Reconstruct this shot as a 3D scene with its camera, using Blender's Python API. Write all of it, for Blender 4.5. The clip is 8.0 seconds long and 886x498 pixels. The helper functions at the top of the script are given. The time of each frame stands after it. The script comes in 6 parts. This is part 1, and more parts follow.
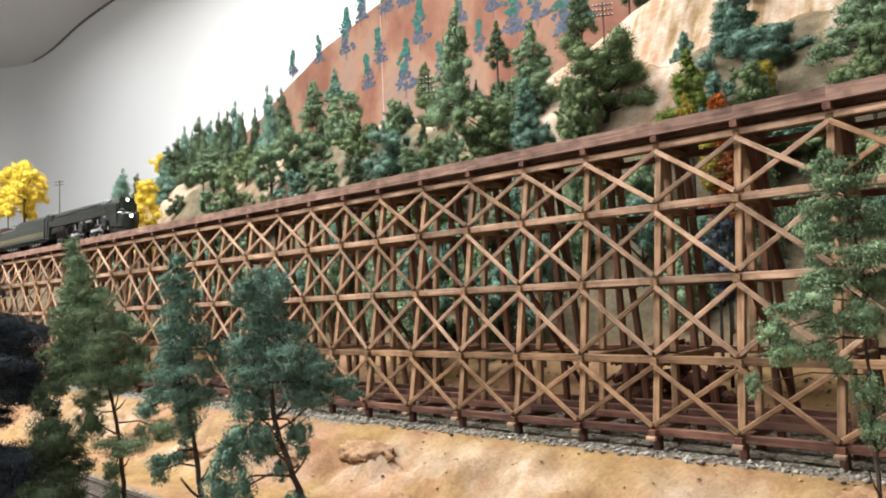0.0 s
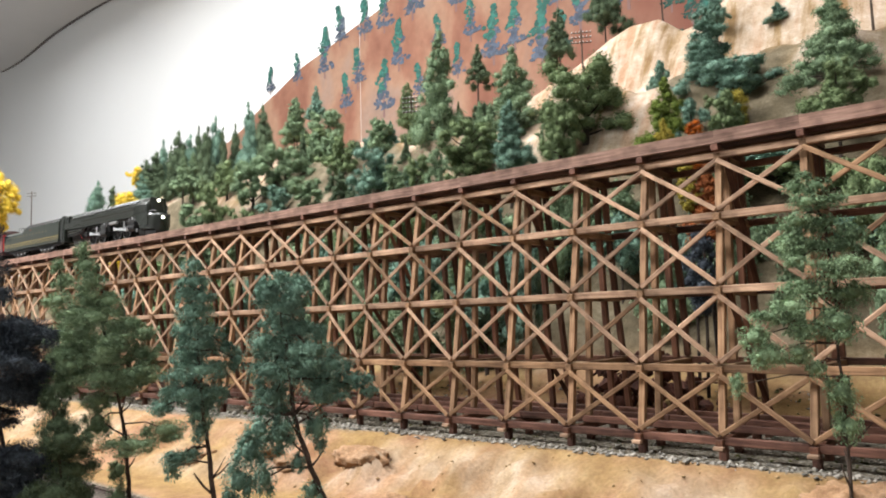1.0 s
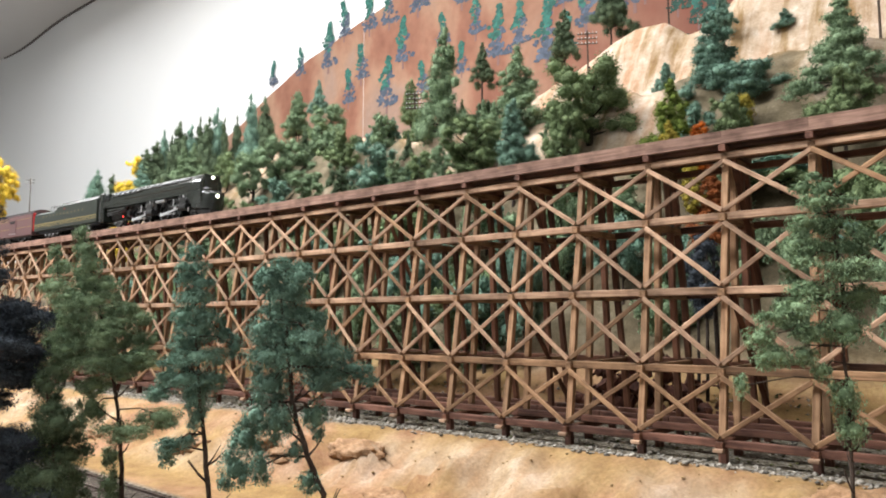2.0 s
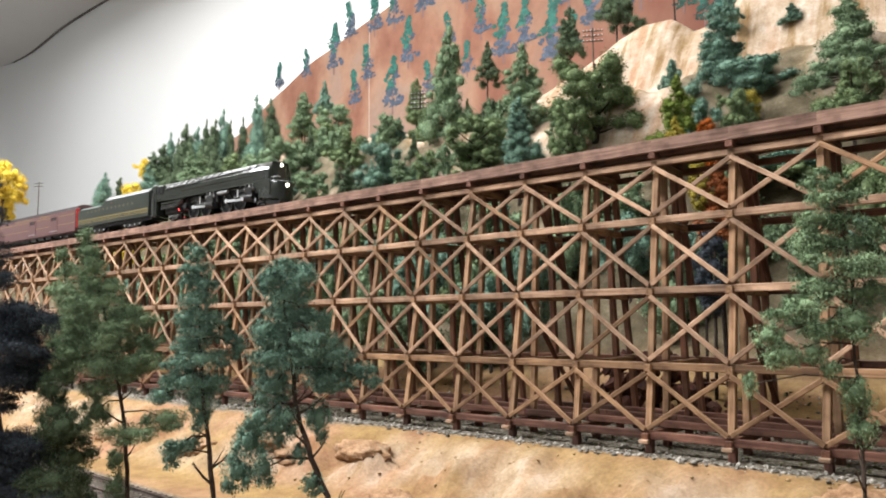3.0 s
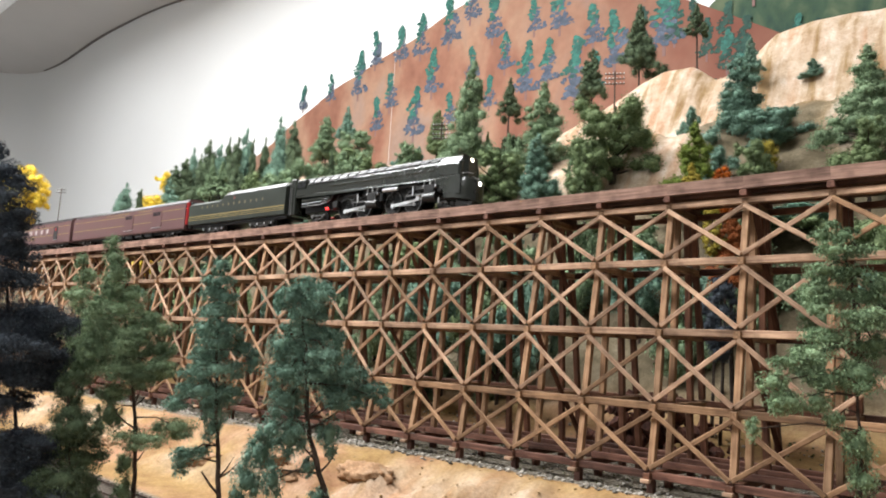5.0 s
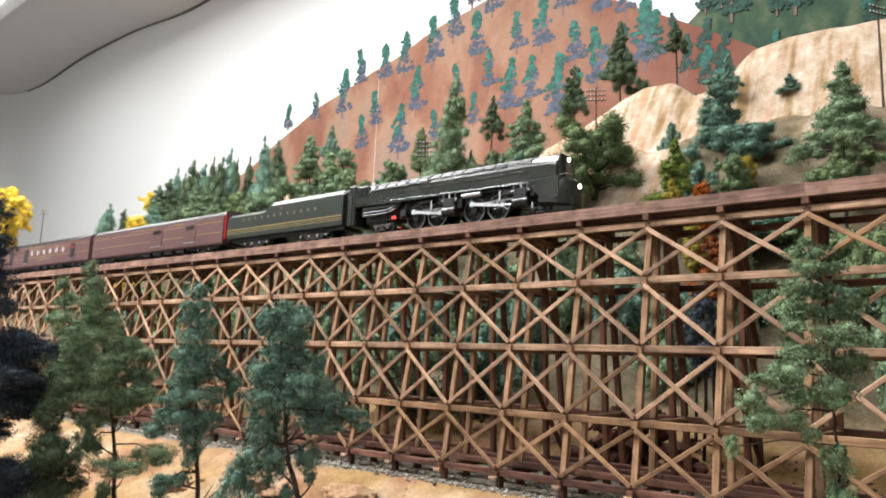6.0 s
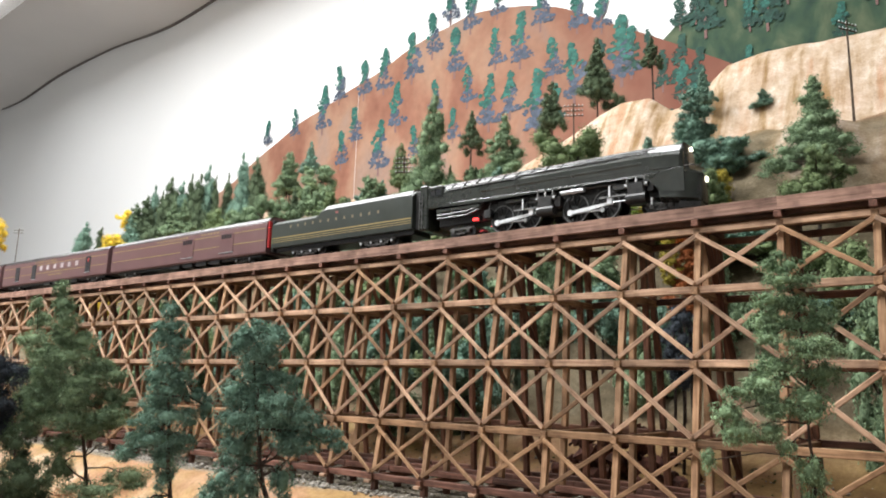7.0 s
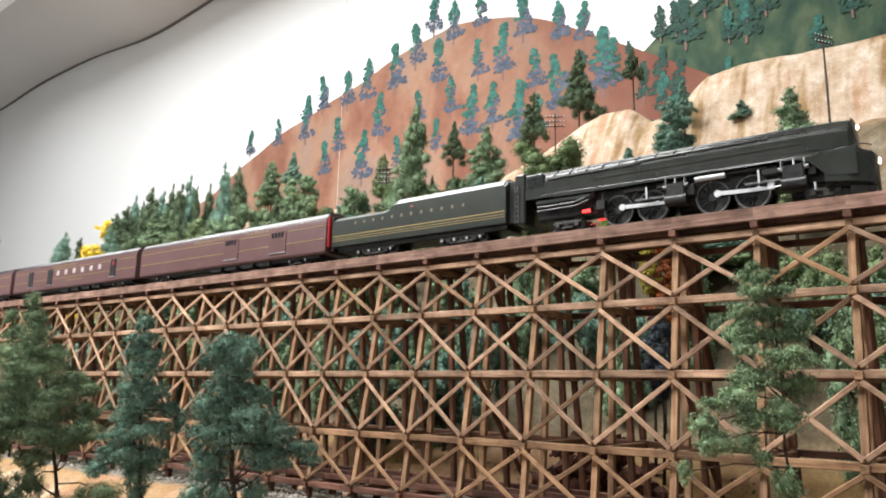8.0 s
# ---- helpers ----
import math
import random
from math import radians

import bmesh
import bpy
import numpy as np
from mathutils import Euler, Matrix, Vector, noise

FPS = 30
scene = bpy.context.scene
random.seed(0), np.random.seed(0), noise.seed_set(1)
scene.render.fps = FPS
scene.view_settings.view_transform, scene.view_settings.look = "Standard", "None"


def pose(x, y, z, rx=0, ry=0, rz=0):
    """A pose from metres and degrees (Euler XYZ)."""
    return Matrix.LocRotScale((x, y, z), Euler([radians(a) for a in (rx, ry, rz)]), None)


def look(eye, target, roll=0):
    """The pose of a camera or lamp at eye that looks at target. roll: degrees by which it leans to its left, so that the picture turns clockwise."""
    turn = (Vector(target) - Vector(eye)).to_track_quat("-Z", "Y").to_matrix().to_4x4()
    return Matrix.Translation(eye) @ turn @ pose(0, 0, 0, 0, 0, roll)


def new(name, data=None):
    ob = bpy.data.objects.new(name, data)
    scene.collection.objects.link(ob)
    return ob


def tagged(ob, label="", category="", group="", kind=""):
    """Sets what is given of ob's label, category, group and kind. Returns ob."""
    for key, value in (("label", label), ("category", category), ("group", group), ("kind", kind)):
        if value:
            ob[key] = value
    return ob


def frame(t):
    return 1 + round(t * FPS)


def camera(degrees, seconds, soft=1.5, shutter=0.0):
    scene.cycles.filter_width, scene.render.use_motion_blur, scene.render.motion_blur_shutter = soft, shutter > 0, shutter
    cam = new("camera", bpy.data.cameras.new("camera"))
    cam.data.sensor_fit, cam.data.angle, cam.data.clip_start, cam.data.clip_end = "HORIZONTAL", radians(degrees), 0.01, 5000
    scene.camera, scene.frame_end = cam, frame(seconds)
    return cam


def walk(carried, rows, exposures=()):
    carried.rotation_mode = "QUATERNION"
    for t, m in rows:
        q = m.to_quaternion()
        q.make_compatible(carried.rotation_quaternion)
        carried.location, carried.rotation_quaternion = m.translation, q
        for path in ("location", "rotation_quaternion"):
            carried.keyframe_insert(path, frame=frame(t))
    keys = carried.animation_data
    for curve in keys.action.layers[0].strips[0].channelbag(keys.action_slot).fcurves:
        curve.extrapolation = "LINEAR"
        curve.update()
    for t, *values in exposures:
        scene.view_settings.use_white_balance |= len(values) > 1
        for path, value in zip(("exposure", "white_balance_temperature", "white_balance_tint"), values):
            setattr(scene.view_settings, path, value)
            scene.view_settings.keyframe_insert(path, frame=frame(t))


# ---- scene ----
cam = camera(62.9, 8.0, soft=1.9)
PATH = [
    (0, (0.165, -0.435, 1.253), (-1.2032, 1.0169, 1.3981), -2.34),
    (0.5, (0.178, -0.471, 1.253), (-1.1431, 1.0208, 1.4311), -2.44),
    (1, (0.166, -0.465, 1.246), (-1.1340, 1.0417, 1.4432), -1.65),
    (1.5, (0.161, -0.465, 1.242), (-1.1268, 1.0517, 1.4374), -0.05),
    (3, (0.16, -0.46, 1.242), (-1.1509, 1.0368, 1.4394), -0.45),
    (3.5, (0.159, -0.462, 1.24), (-1.1659, 1.0268, 1.4114), -0.34),
    (4, (0.166, -0.469, 1.24), (-1.1598, 1.0140, 1.4488), 2.35),
    (4.5, (0.164, -0.47, 1.239), (-1.1669, 1.0011, 1.4919), 3.15),
    (6, (0.169, -0.468, 1.243), (-1.1319, 1.0171, 1.5658), 2.34),
    (6.5, (0.171, -0.466, 1.244), (-1.1019, 1.0380, 1.5897), 1.73),
    (7, (0.171, -0.465, 1.244), (-1.0879, 1.0449, 1.6097), 1.53),
    (7.5, (0.17, -0.465, 1.244), (-1.0708, 1.0559, 1.6247), 1.53),
    (8, (0.173, -0.461, 1.245), (-1.0508, 1.0719, 1.6387), 1.23),
]
walk(cam, [(t, look(eye, target, roll)) for t, eye, target, roll in PATH])

# ---- light: unseen fluorescent room lights, placed by their effect ----
world = bpy.data.worlds.new("room_air")
scene.world = world
world.use_nodes = True
world.node_tree.nodes["Background"].inputs[0].default_value = (0.9, 0.95, 1.0, 1)
world.node_tree.nodes["Background"].inputs[1].default_value = 0.05
scene.view_settings.exposure = 0.0


def tube_light(x, y, z, watts, turn=0.0, length=1.2, width=0.35):
    data = bpy.data.lights.new("tube_light", "AREA")
    data.shape, data.size, data.size_y, data.energy = "RECTANGLE", length, width, watts
    data.color = (0.97, 0.985, 1.0)
    ob = new("tube_light", data)
    ob.matrix_world = pose(x, y, z, 0, 0, turn)
    return ob


# the two aisle-side fixtures are added to brighten the trestle's front
ROOM_LIGHTS = ((-0.85, 0.25, 2.80, 30.0), (-0.30, -0.95, 2.80, 40.0), (-1.6, -0.9, 2.80, 116.0), (-2.15, 0.45, 2.80, 11.0), (-3.45, 0.40, 2.80, 7.0))
for lx, ly, lz, watts in ROOM_LIGHTS:
    tube_light(lx, ly, lz, watts)


# ---- materials ----
def nodes_of(name, rough=0.7, metal=0.0, spec=0.4):
    m = bpy.data.materials.new(name)
    m.use_nodes = True
    nt = m.node_tree
    b = nt.nodes["Principled BSDF"]
    b.inputs["Roughness"].default_value = rough
    b.inputs["Metallic"].default_value = metal
    b.inputs["Specular IOR Level"].default_value = spec
    return m, nt, b


def noise_node(nt, scale, detail=4, rough=0.6, space="Object"):
    tc = nt.nodes.new("ShaderNodeTexCoord")
    n = nt.nodes.new("ShaderNodeTexNoise")
    n.inputs["Scale"].default_value = scale
    n.inputs["Detail"].default_value = detail
    n.inputs["Roughness"].default_value = rough
    nt.links.new(tc.outputs[space], n.inputs["Vector"])
    return n


def ramp(nt, src, stops):
    r = nt.nodes.new("ShaderNodeValToRGB")
    while len(r.color_ramp.elements) < len(stops):
        r.color_ramp.elements.new(0.5)
    for e, (p, c) in zip(r.color_ramp.elements, stops):
        e.position, e.color = p, (*c, 1)
    nt.links.new(src, r.inputs[0])
    return r


def mix(nt, fac, a, b, mode="MIX"):
    m = nt.nodes.new("ShaderNodeMix")
    m.data_type, m.blend_type = "RGBA", mode
    for sock, val in ((m.inputs[0], fac), (m.inputs[6], a), (m.inputs[7], b)):
        if hasattr(val, "links"):
            nt.links.new(val, sock)
        elif isinstance(val, (int, float)):
            sock.default_value = val
        else:
            sock.default_value = (*val, 1)
    return m.outputs[2]


def bump(nt, b, src, strength, dist):
    k = nt.nodes.new("ShaderNodeBump")
    k.inputs["Strength"].default_value = strength
    k.inputs["Distance"].default_value = dist
    nt.links.new(src, k.inputs["Height"])
    nt.links.new(k.outputs[0], b.inputs["Normal"])


def varied(name, dark, light, scale, rough=0.75, metal=0.0, spec=0.3, relief=0.3, depth=0.0005, island=False, spread=0.25, mid=None):
    """A surface of two or three tones, mottled at two scales, and a little different from piece to piece."""
    m, nt, b = nodes_of(name, rough, metal, spec)
    n1, n2 = noise_node(nt, scale), noise_node(nt, scale * 6, 3)
    stops = [(0.3, dark), (0.7, light)] if mid is None else [(0.25, dark), (0.5, mid), (0.75, light)]
    r = ramp(nt, n1.outputs[0], stops)
    g = ramp(nt, n2.outputs[0], [(0.3, (0.72, 0.72, 0.72)), (0.7, (1.15, 1.15, 1.15))])
    col = mix(nt, 1.0, r.outputs[0], g.outputs[0], "MULTIPLY")
    if island:
        src = nt.nodes.new("ShaderNodeNewGeometry").outputs["Random Per Island"]
    else:
        src = nt.nodes.new("ShaderNodeObjectInfo").outputs["Random"]
    v = ramp(nt, src, [(0.0, (1 - spread,) * 3), (1.0, (1 + spread,) * 3)])
    col = mix(nt, 1.0, col, v.outputs[0], "MULTIPLY")
    nt.links.new(col, b.inputs["Base Color"])
    if relief:
        bump(nt, b, n2.outputs[0], relief, depth)
    return m


def plain(name, col, rough=0.5, metal=0.0, spec=0.5, glow=0.0, scale=60.0, amount=0.12):
    """One colour, with faint wear."""
    m, nt, b = nodes_of(name, rough, metal, spec)
    n = noise_node(nt, scale, 5)
    lo, hi = tuple(c * (1 - amount) for c in col), tuple(min(1, c * (1 + amount)) for c in col)
    nt.links.new(ramp(nt, n.outputs[0], [(0.3, lo), (0.7, hi)]).outputs[0], b.inputs["Base Color"])
    rr = ramp(nt, n.outputs[0], [(0.3, (rough * 0.85,) * 3), (0.7, (min(1, rough * 1.2),) * 3)])
    nt.links.new(rr.outputs[0], b.inputs["Roughness"])
    if glow:
        b.inputs["Emission Color"].default_value = (*col, 1)
        b.inputs["Emission Strength"].default_value = glow
    return m


def grained(name, dark, light, rough=0.7, spread=0.42):
    """Stained strip wood: grain along the object's x."""
    m, nt, b = nodes_of(name, rough, 0, 0.25)
    tc = nt.nodes.new("ShaderNodeTexCoord")
    mp = nt.nodes.new("ShaderNodeMapping")
    mp.inputs["Scale"].default_value = (40, 700, 700)
    oi = nt.nodes.new("ShaderNodeObjectInfo")
    sh = nt.nodes.new("ShaderNodeVectorMath")
    sh.operation = "ADD"
    cv = nt.nodes.new("ShaderNodeCombineXYZ")
    nt.links.new(oi.outputs["Random"], cv.inputs[0])
    nt.links.new(tc.outputs["Object"], sh.inputs[0])
    nt.links.new(cv.outputs[0], sh.inputs[1])
    nt.links.new(sh.outputs[0], mp.inputs["Vector"])
    g = nt.nodes.new("ShaderNodeTexNoise")
    g.inputs["Scale"].default_value, g.inputs["Detail"].default_value = 1.0, 5
    nt.links.new(mp.outputs[0], g.inputs["Vector"])
    blot = noise_node(nt, 55, 3)
    r = ramp(nt, g.outputs[0], [(0.3, dark), (0.7, light)])
    s = ramp(nt, blot.outputs[0], [(0.32, (0.52, 0.49, 0.47)), (0.5, (0.95, 0.93, 0.90)), (0.68, (1.15, 1.15, 1.15))])
    v = ramp(nt, oi.outputs["Random"], [(0.0, (1 - spread,) * 3), (1.0, (1 + spread * 0.6,) * 3)])
    c = mix(nt, 1.0, mix(nt, 1.0, r.outputs[0], s.outputs[0], "MULTIPLY"), v.outputs[0], "MULTIPLY")
    nt.links.new(c, b.inputs["Base Color"])
    bump(nt, b, g.outputs[0], 0.35, 0.0004)
    return m


TIMBER = grained("stained_timber", (0.15, 0.080, 0.042), (0.36, 0.215, 0.12))
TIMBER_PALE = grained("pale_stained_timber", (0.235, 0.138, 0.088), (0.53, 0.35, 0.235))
# darker copy of the timber; also carries the shade inside the trestle
TIMBER_DARK = grained("dark_and_shaded_timber", (0.075, 0.032, 0.02), (0.19, 0.085, 0.05))
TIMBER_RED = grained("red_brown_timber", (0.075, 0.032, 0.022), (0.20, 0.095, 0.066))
TIMBER_DECK = grained("weathered_deck_timber", (0.155, 0.086, 0.064), (0.35, 0.215, 0.165), spread=0.14)
TIE_GREY = grained("dusty_tie_wood", (0.09, 0.075, 0.06), (0.24, 0.20, 0.165))
TIE_WOOD = grained("tie_wood", (0.03, 0.024, 0.02), (0.10, 0.08, 0.065))
RAIL = varied("weathered_rail", (0.06, 0.045, 0.035), (0.16, 0.12, 0.1), 90, 0.45, 0.7, relief=0)
LEAF_GREEN = varied("green_foam_foliage", (0.085, 0.130, 0.074), (0.25, 0.335, 0.195), 45, 0.9, spec=0.1, relief=0, island=True, spread=0.3)
LEAF_BLUE = varied("blue_green_foam_foliage", (0.068, 0.122, 0.092), (0.205, 0.32, 0.24), 45, 0.9, spec=0.1, relief=0, island=True, spread=0.3)
LEAF_OLIVE = varied("olive_foam_foliage", (0.075, 0.108, 0.050), (0.215, 0.275, 0.135), 45, 0.9, spec=0.1, relief=0, island=True, spread=0.3)
# dull green; also holds the shade on one aisle tree
LEAF_SHADE = varied("dull_and_shaded_green_foliage", (0.045, 0.066, 0.038), (0.120, 0.160, 0.092), 45, 0.9, spec=0.1, relief=0, island=True, spread=0.3)
LEAF_LIGHT = varied("pale_green_foam_foliage", (0.085, 0.135, 0.072), (0.26, 0.36, 0.205), 45, 0.9, spec=0.1, relief=0, island=True, spread=0.4)
# blue-black with the shade of the edge fir put into it
LEAF_DARK = varied("shaded_blue_black_foliage", (0.026, 0.031, 0.040), (0.082, 0.096, 0.112), 45, 0.9, spec=0.1, relief=0, island=True, spread=0.4)
LEAF_YELLOW = varied("yellow_foam_foliage", (0.58, 0.40, 0.03), (0.86, 0.68, 0.12), 45, 0.9, spec=0.1, relief=0, island=True, spread=0.25)
LEAF_ORANGE = varied("orange_foam_foliage", (0.22, 0.045, 0.008), (0.5, 0.14, 0.02), 45, 0.9, spec=0.1, relief=0, island=True, spread=0.35)
LEAF_RUST = varied("rust_foam_foliage", (0.13, 0.034, 0.012), (0.36, 0.12, 0.04), 45, 0.9, spec=0.1, relief=0, island=True, spread=0.35)
LEAF_GOLD = varied("gold_green_foam_foliage", (0.2, 0.16, 0.02), (0.42, 0.34, 0.07), 45, 0.9, spec=0.1, relief=0, island=True, spread=0.3)
LEAF_LIME = varied("yellow_green_foam_foliage", (0.06, 0.095, 0.02), (0.19, 0.235, 0.05), 45, 0.9, spec=0.1, relief=0, island=True, spread=0.35)
BARK = varied("dark_bark", (0.02, 0.014, 0.01), (0.075, 0.052, 0.04), 200, 0.9, relief=0.4)
CEILING = plain("ceiling_sheet", (0.60, 0.575, 0.555), 0.8, spec=0.2, scale=1.2, amount=0.05)
WALL_WHITE = plain("white_wall_paint", (0.755, 0.76, 0.755), 0.7, spec=0.2, scale=1.5, amount=0.02)


# ---- mesh helpers ----
def part(name, bm, material, parent=None, label=""):
    me = bpy.data.meshes.new(name)
    bm.to_mesh(me)
    bm.free()
    me.materials.append(material)
    ob = new(name, me)
    ob.parent = parent
    if label:
        ob["label"] = label
    return ob


def from_arrays(name, verts, faces, material, parent=None, smooth=False):
    me = bpy.data.meshes.new(name)
    v, f = np.asarray(verts, np.float32), np.asarray(faces, np.int32)
    k = f.shape[1]
    me.vertices.add(len(v))
    me.vertices.foreach_set("co", v.ravel())
    me.loops.add(f.size)
    me.loops.foreach_set("vertex_index", f.ravel())
    me.polygons.add(len(f))
    me.polygons.foreach_set("loop_start", np.arange(0, f.size, k, dtype=np.int32))
    if smooth:
        me.polygons.foreach_set("use_smooth", np.ones(len(f), bool))
    me.update(calc_edges=True)
    me.materials.append(material)
    ob = new(name, me)
    ob.parent = parent
    return ob


def box(bm, lo, hi, bevel=0.0):
    lo, hi = Vector(lo), Vector(hi)
    r = bmesh.ops.create_cube(bm, size=1, matrix=Matrix.Translation((lo + hi) / 2) @ Matrix.Diagonal((*(hi - lo), 1)))
    if bevel:
        edges = list({e for v in r["verts"] for e in v.link_edges})
        bmesh.ops.bevel(bm, geom=edges, offset=bevel, segments=1, affect="EDGES")
    return bm


def tube(bm, a, b, r1, r2=None, n=10, caps=True):
    a, b = Vector(a), Vector(b)
    d = b - a
    m = Matrix.Translation((a + b) / 2) @ d.to_track_quat("Z", "Y").to_matrix().to_4x4()
    bmesh.ops.create_cone(bm, cap_ends=caps, segments=n, radius1=r1, radius2=r1 if r2 is None else r2, depth=d.length, matrix=m)
    return bm


def loft(bm, rings, closed=True, caps=True):
    """Skin a row of rings that have equally many points."""
    vs = [[bm.verts.new(p) for p in ring] for ring in rings]
    n = len(rings[0])
    for r0, r1 in zip(vs, vs[1:]):
        for i in range(n if closed else n - 1):
            bm.faces.new((r0[i], r0[(i + 1) % n], r1[(i + 1) % n], r1[i]))
    if caps and closed:
        bm.faces.new(list(reversed(vs[0])))
        bm.faces.new(vs[-1])
    bmesh.ops.recalc_face_normals(bm, faces=bm.faces)
    return bm


def smooth_faces(ob, limit=40):
    for p in ob.data.polygons:
        p.use_smooth = True
    ob.data.set_sharp_from_angle(angle=radians(limit))
    return ob


def thing(name, label, category, x=0, y=0, z=0, group="", rz=0, kind=""):
    ob = new(name)
    ob.empty_display_size = 0.01
    ob.matrix_world = pose(x, y, z, 0, 0, rz)
    return tagged(ob, label, category, group, kind)


# ---- the plan ----
BATTER, NODE = 0.15, 1.35
LEVELS = (1.3479, 1.3078, 1.2606, 1.2122, 1.1698)
BENT_GAPS = (0.0511, 0.0511, 0.0521, 0.0520, 0.0516, 0.0513, 0.0512, 0.0474, 0.0489, 0.0514, 0.0524, 0.0528, 0.0502, 0.0516)
GROUND, RAIL_TOP = 1.1565, 1.3662
WALL_Y = 1.16


def bend(x):
    """How far the trestle swings towards the aisle."""
    return 0.0057 + 0.0279 * x - 0.0108 * max(0.0, 0.0515 - x) ** 2


def heading(x):
    return math.degrees(math.atan(0.0279 + 0.0216 * max(0.0, 0.0515 - x)))


def ease(v, a, b):
    t = min(1.0, max(0.0, (v - a) / (b - a)))
    return t * t * (3 - 2 * t)


def ridge(x):
    """Height of the wooded shelf behind the trestle."""
    return 1.555 + 0.012 * math.sin(5 * x + 1) - 0.18 * ease(-x, 1.6, 2.4)


ROCK_X = (-2.6, -2.0, -1.6, -1.45, -1.1, -1.0, -0.83, -0.65, -0.5, -0.424, -0.379, -0.325, -0.286, -0.246, -0.188, -0.135, 0.03, 0.9)
ROCK_Z = (1.42, 1.60, 1.668, 1.685, 1.663, 1.678, 1.618, 1.642, 1.700, 1.735, 1.751, 1.746, 1.716, 1.722, 1.771, 1.780, 1.768, 1.775)


def lumps(x, y, f, a):
    return a * noise.noise((x * f, y * f, 3.7)) + a * 0.45 * noise.noise((x * f * 2.7, y * f * 2.7, 9.1))


def land(x, y):
    """Height of the scenery at a place, and how much gravel, rock and dirt lies there."""
    u = y - bend(x)
    z = GROUND + 0.002
    gravel = rock = grass = 0.0
    if u < -0.045:
        rim = -0.058 + 0.007 * noise.noise((x * 7, 2.2, 0)) - 0.02 * ease(-x, 0.2, 0.4)
        drop = ease(-u, -rim, -rim + 0.08)
        z = GROUND + 0.002 + 0.003 * ease(-u, 0.045, 0.060) - 0.0355 * drop
        mid = 4 * drop * (1 - drop)
        gravel = 1 - ease(-u, -rim - 0.006, -rim + 0.004)
        z += mid * (lumps(x, y, 34, 0.012) + lumps(x, y, 80, 0.007)) + (1 - gravel) * lumps(x, y, 130, 0.0012) + ease(-u, 0.055, 0.07) * lumps(x, y, 16, 0.003)
        rock = 0.6 * mid * ease(0.4 + noise.noise((x * 13, y * 21, 5.0)), 0.05, 0.6)
        if u < -0.15:
            z = min(z, 1.1240)
        if -0.246 < y < -0.194:
            z = 1.1240
            gravel = 0.9
        elif y <= -0.246:
            z = 1.1240 - 0.040 * ease(-y, 0.246, 0.31) + lumps(x, y, 20, 0.004) * ease(-y, 0.246, 0.27)
            rock = 0.2
    elif u < 0.085:
        gravel = 1.0
        z += lumps(x, y, 120, 0.0008)
    else:
        back = ridge(x)
        z = GROUND + 0.002 + 0.045 * ease(u, 0.08, 0.24) + (back - GROUND - 0.047) * ease(u, 0.2, 0.47) ** 0.9
        z += lumps(x, y, 14, 0.02) * ease(u, 0.12, 0.25) * (1 - 0.75 * ease(y, 0.44, 0.5))
        grass = ease(u, 0.15, 0.24) * (1 - ease(y, 0.44, 0.48))
        rock = ease(0.25 + 1.6 * noise.noise((x * 5, y * 6, 1.3)), 0.15, 0.5) * ease(u, 0.34, 0.42)
        if y > 0.56:
            top = float(np.interp(x, ROCK_X, ROCK_Z))
            cliff = ease(y, 0.565, 0.69)
            z += 0.03 * ease(y, 0.5, 0.56)
            z += cliff * (top - z) + (lumps(x, y * 0.25, 42, 0.007) + lumps(x, y * 0.2, 110, 0.003)) * 4 * cliff * (1 - cliff) + lumps(x, y, 12, 0.003) * cliff
            z -= 0.06 * ease(y, 0.72, 1.1)
            rock, grass = ease(y, 0.56, 0.585), 0.6 * (1 - ease(y, 0.56, 0.585))
        elif y > 0.45:
            rock *= 0.4
    return z, gravel, rock, grass

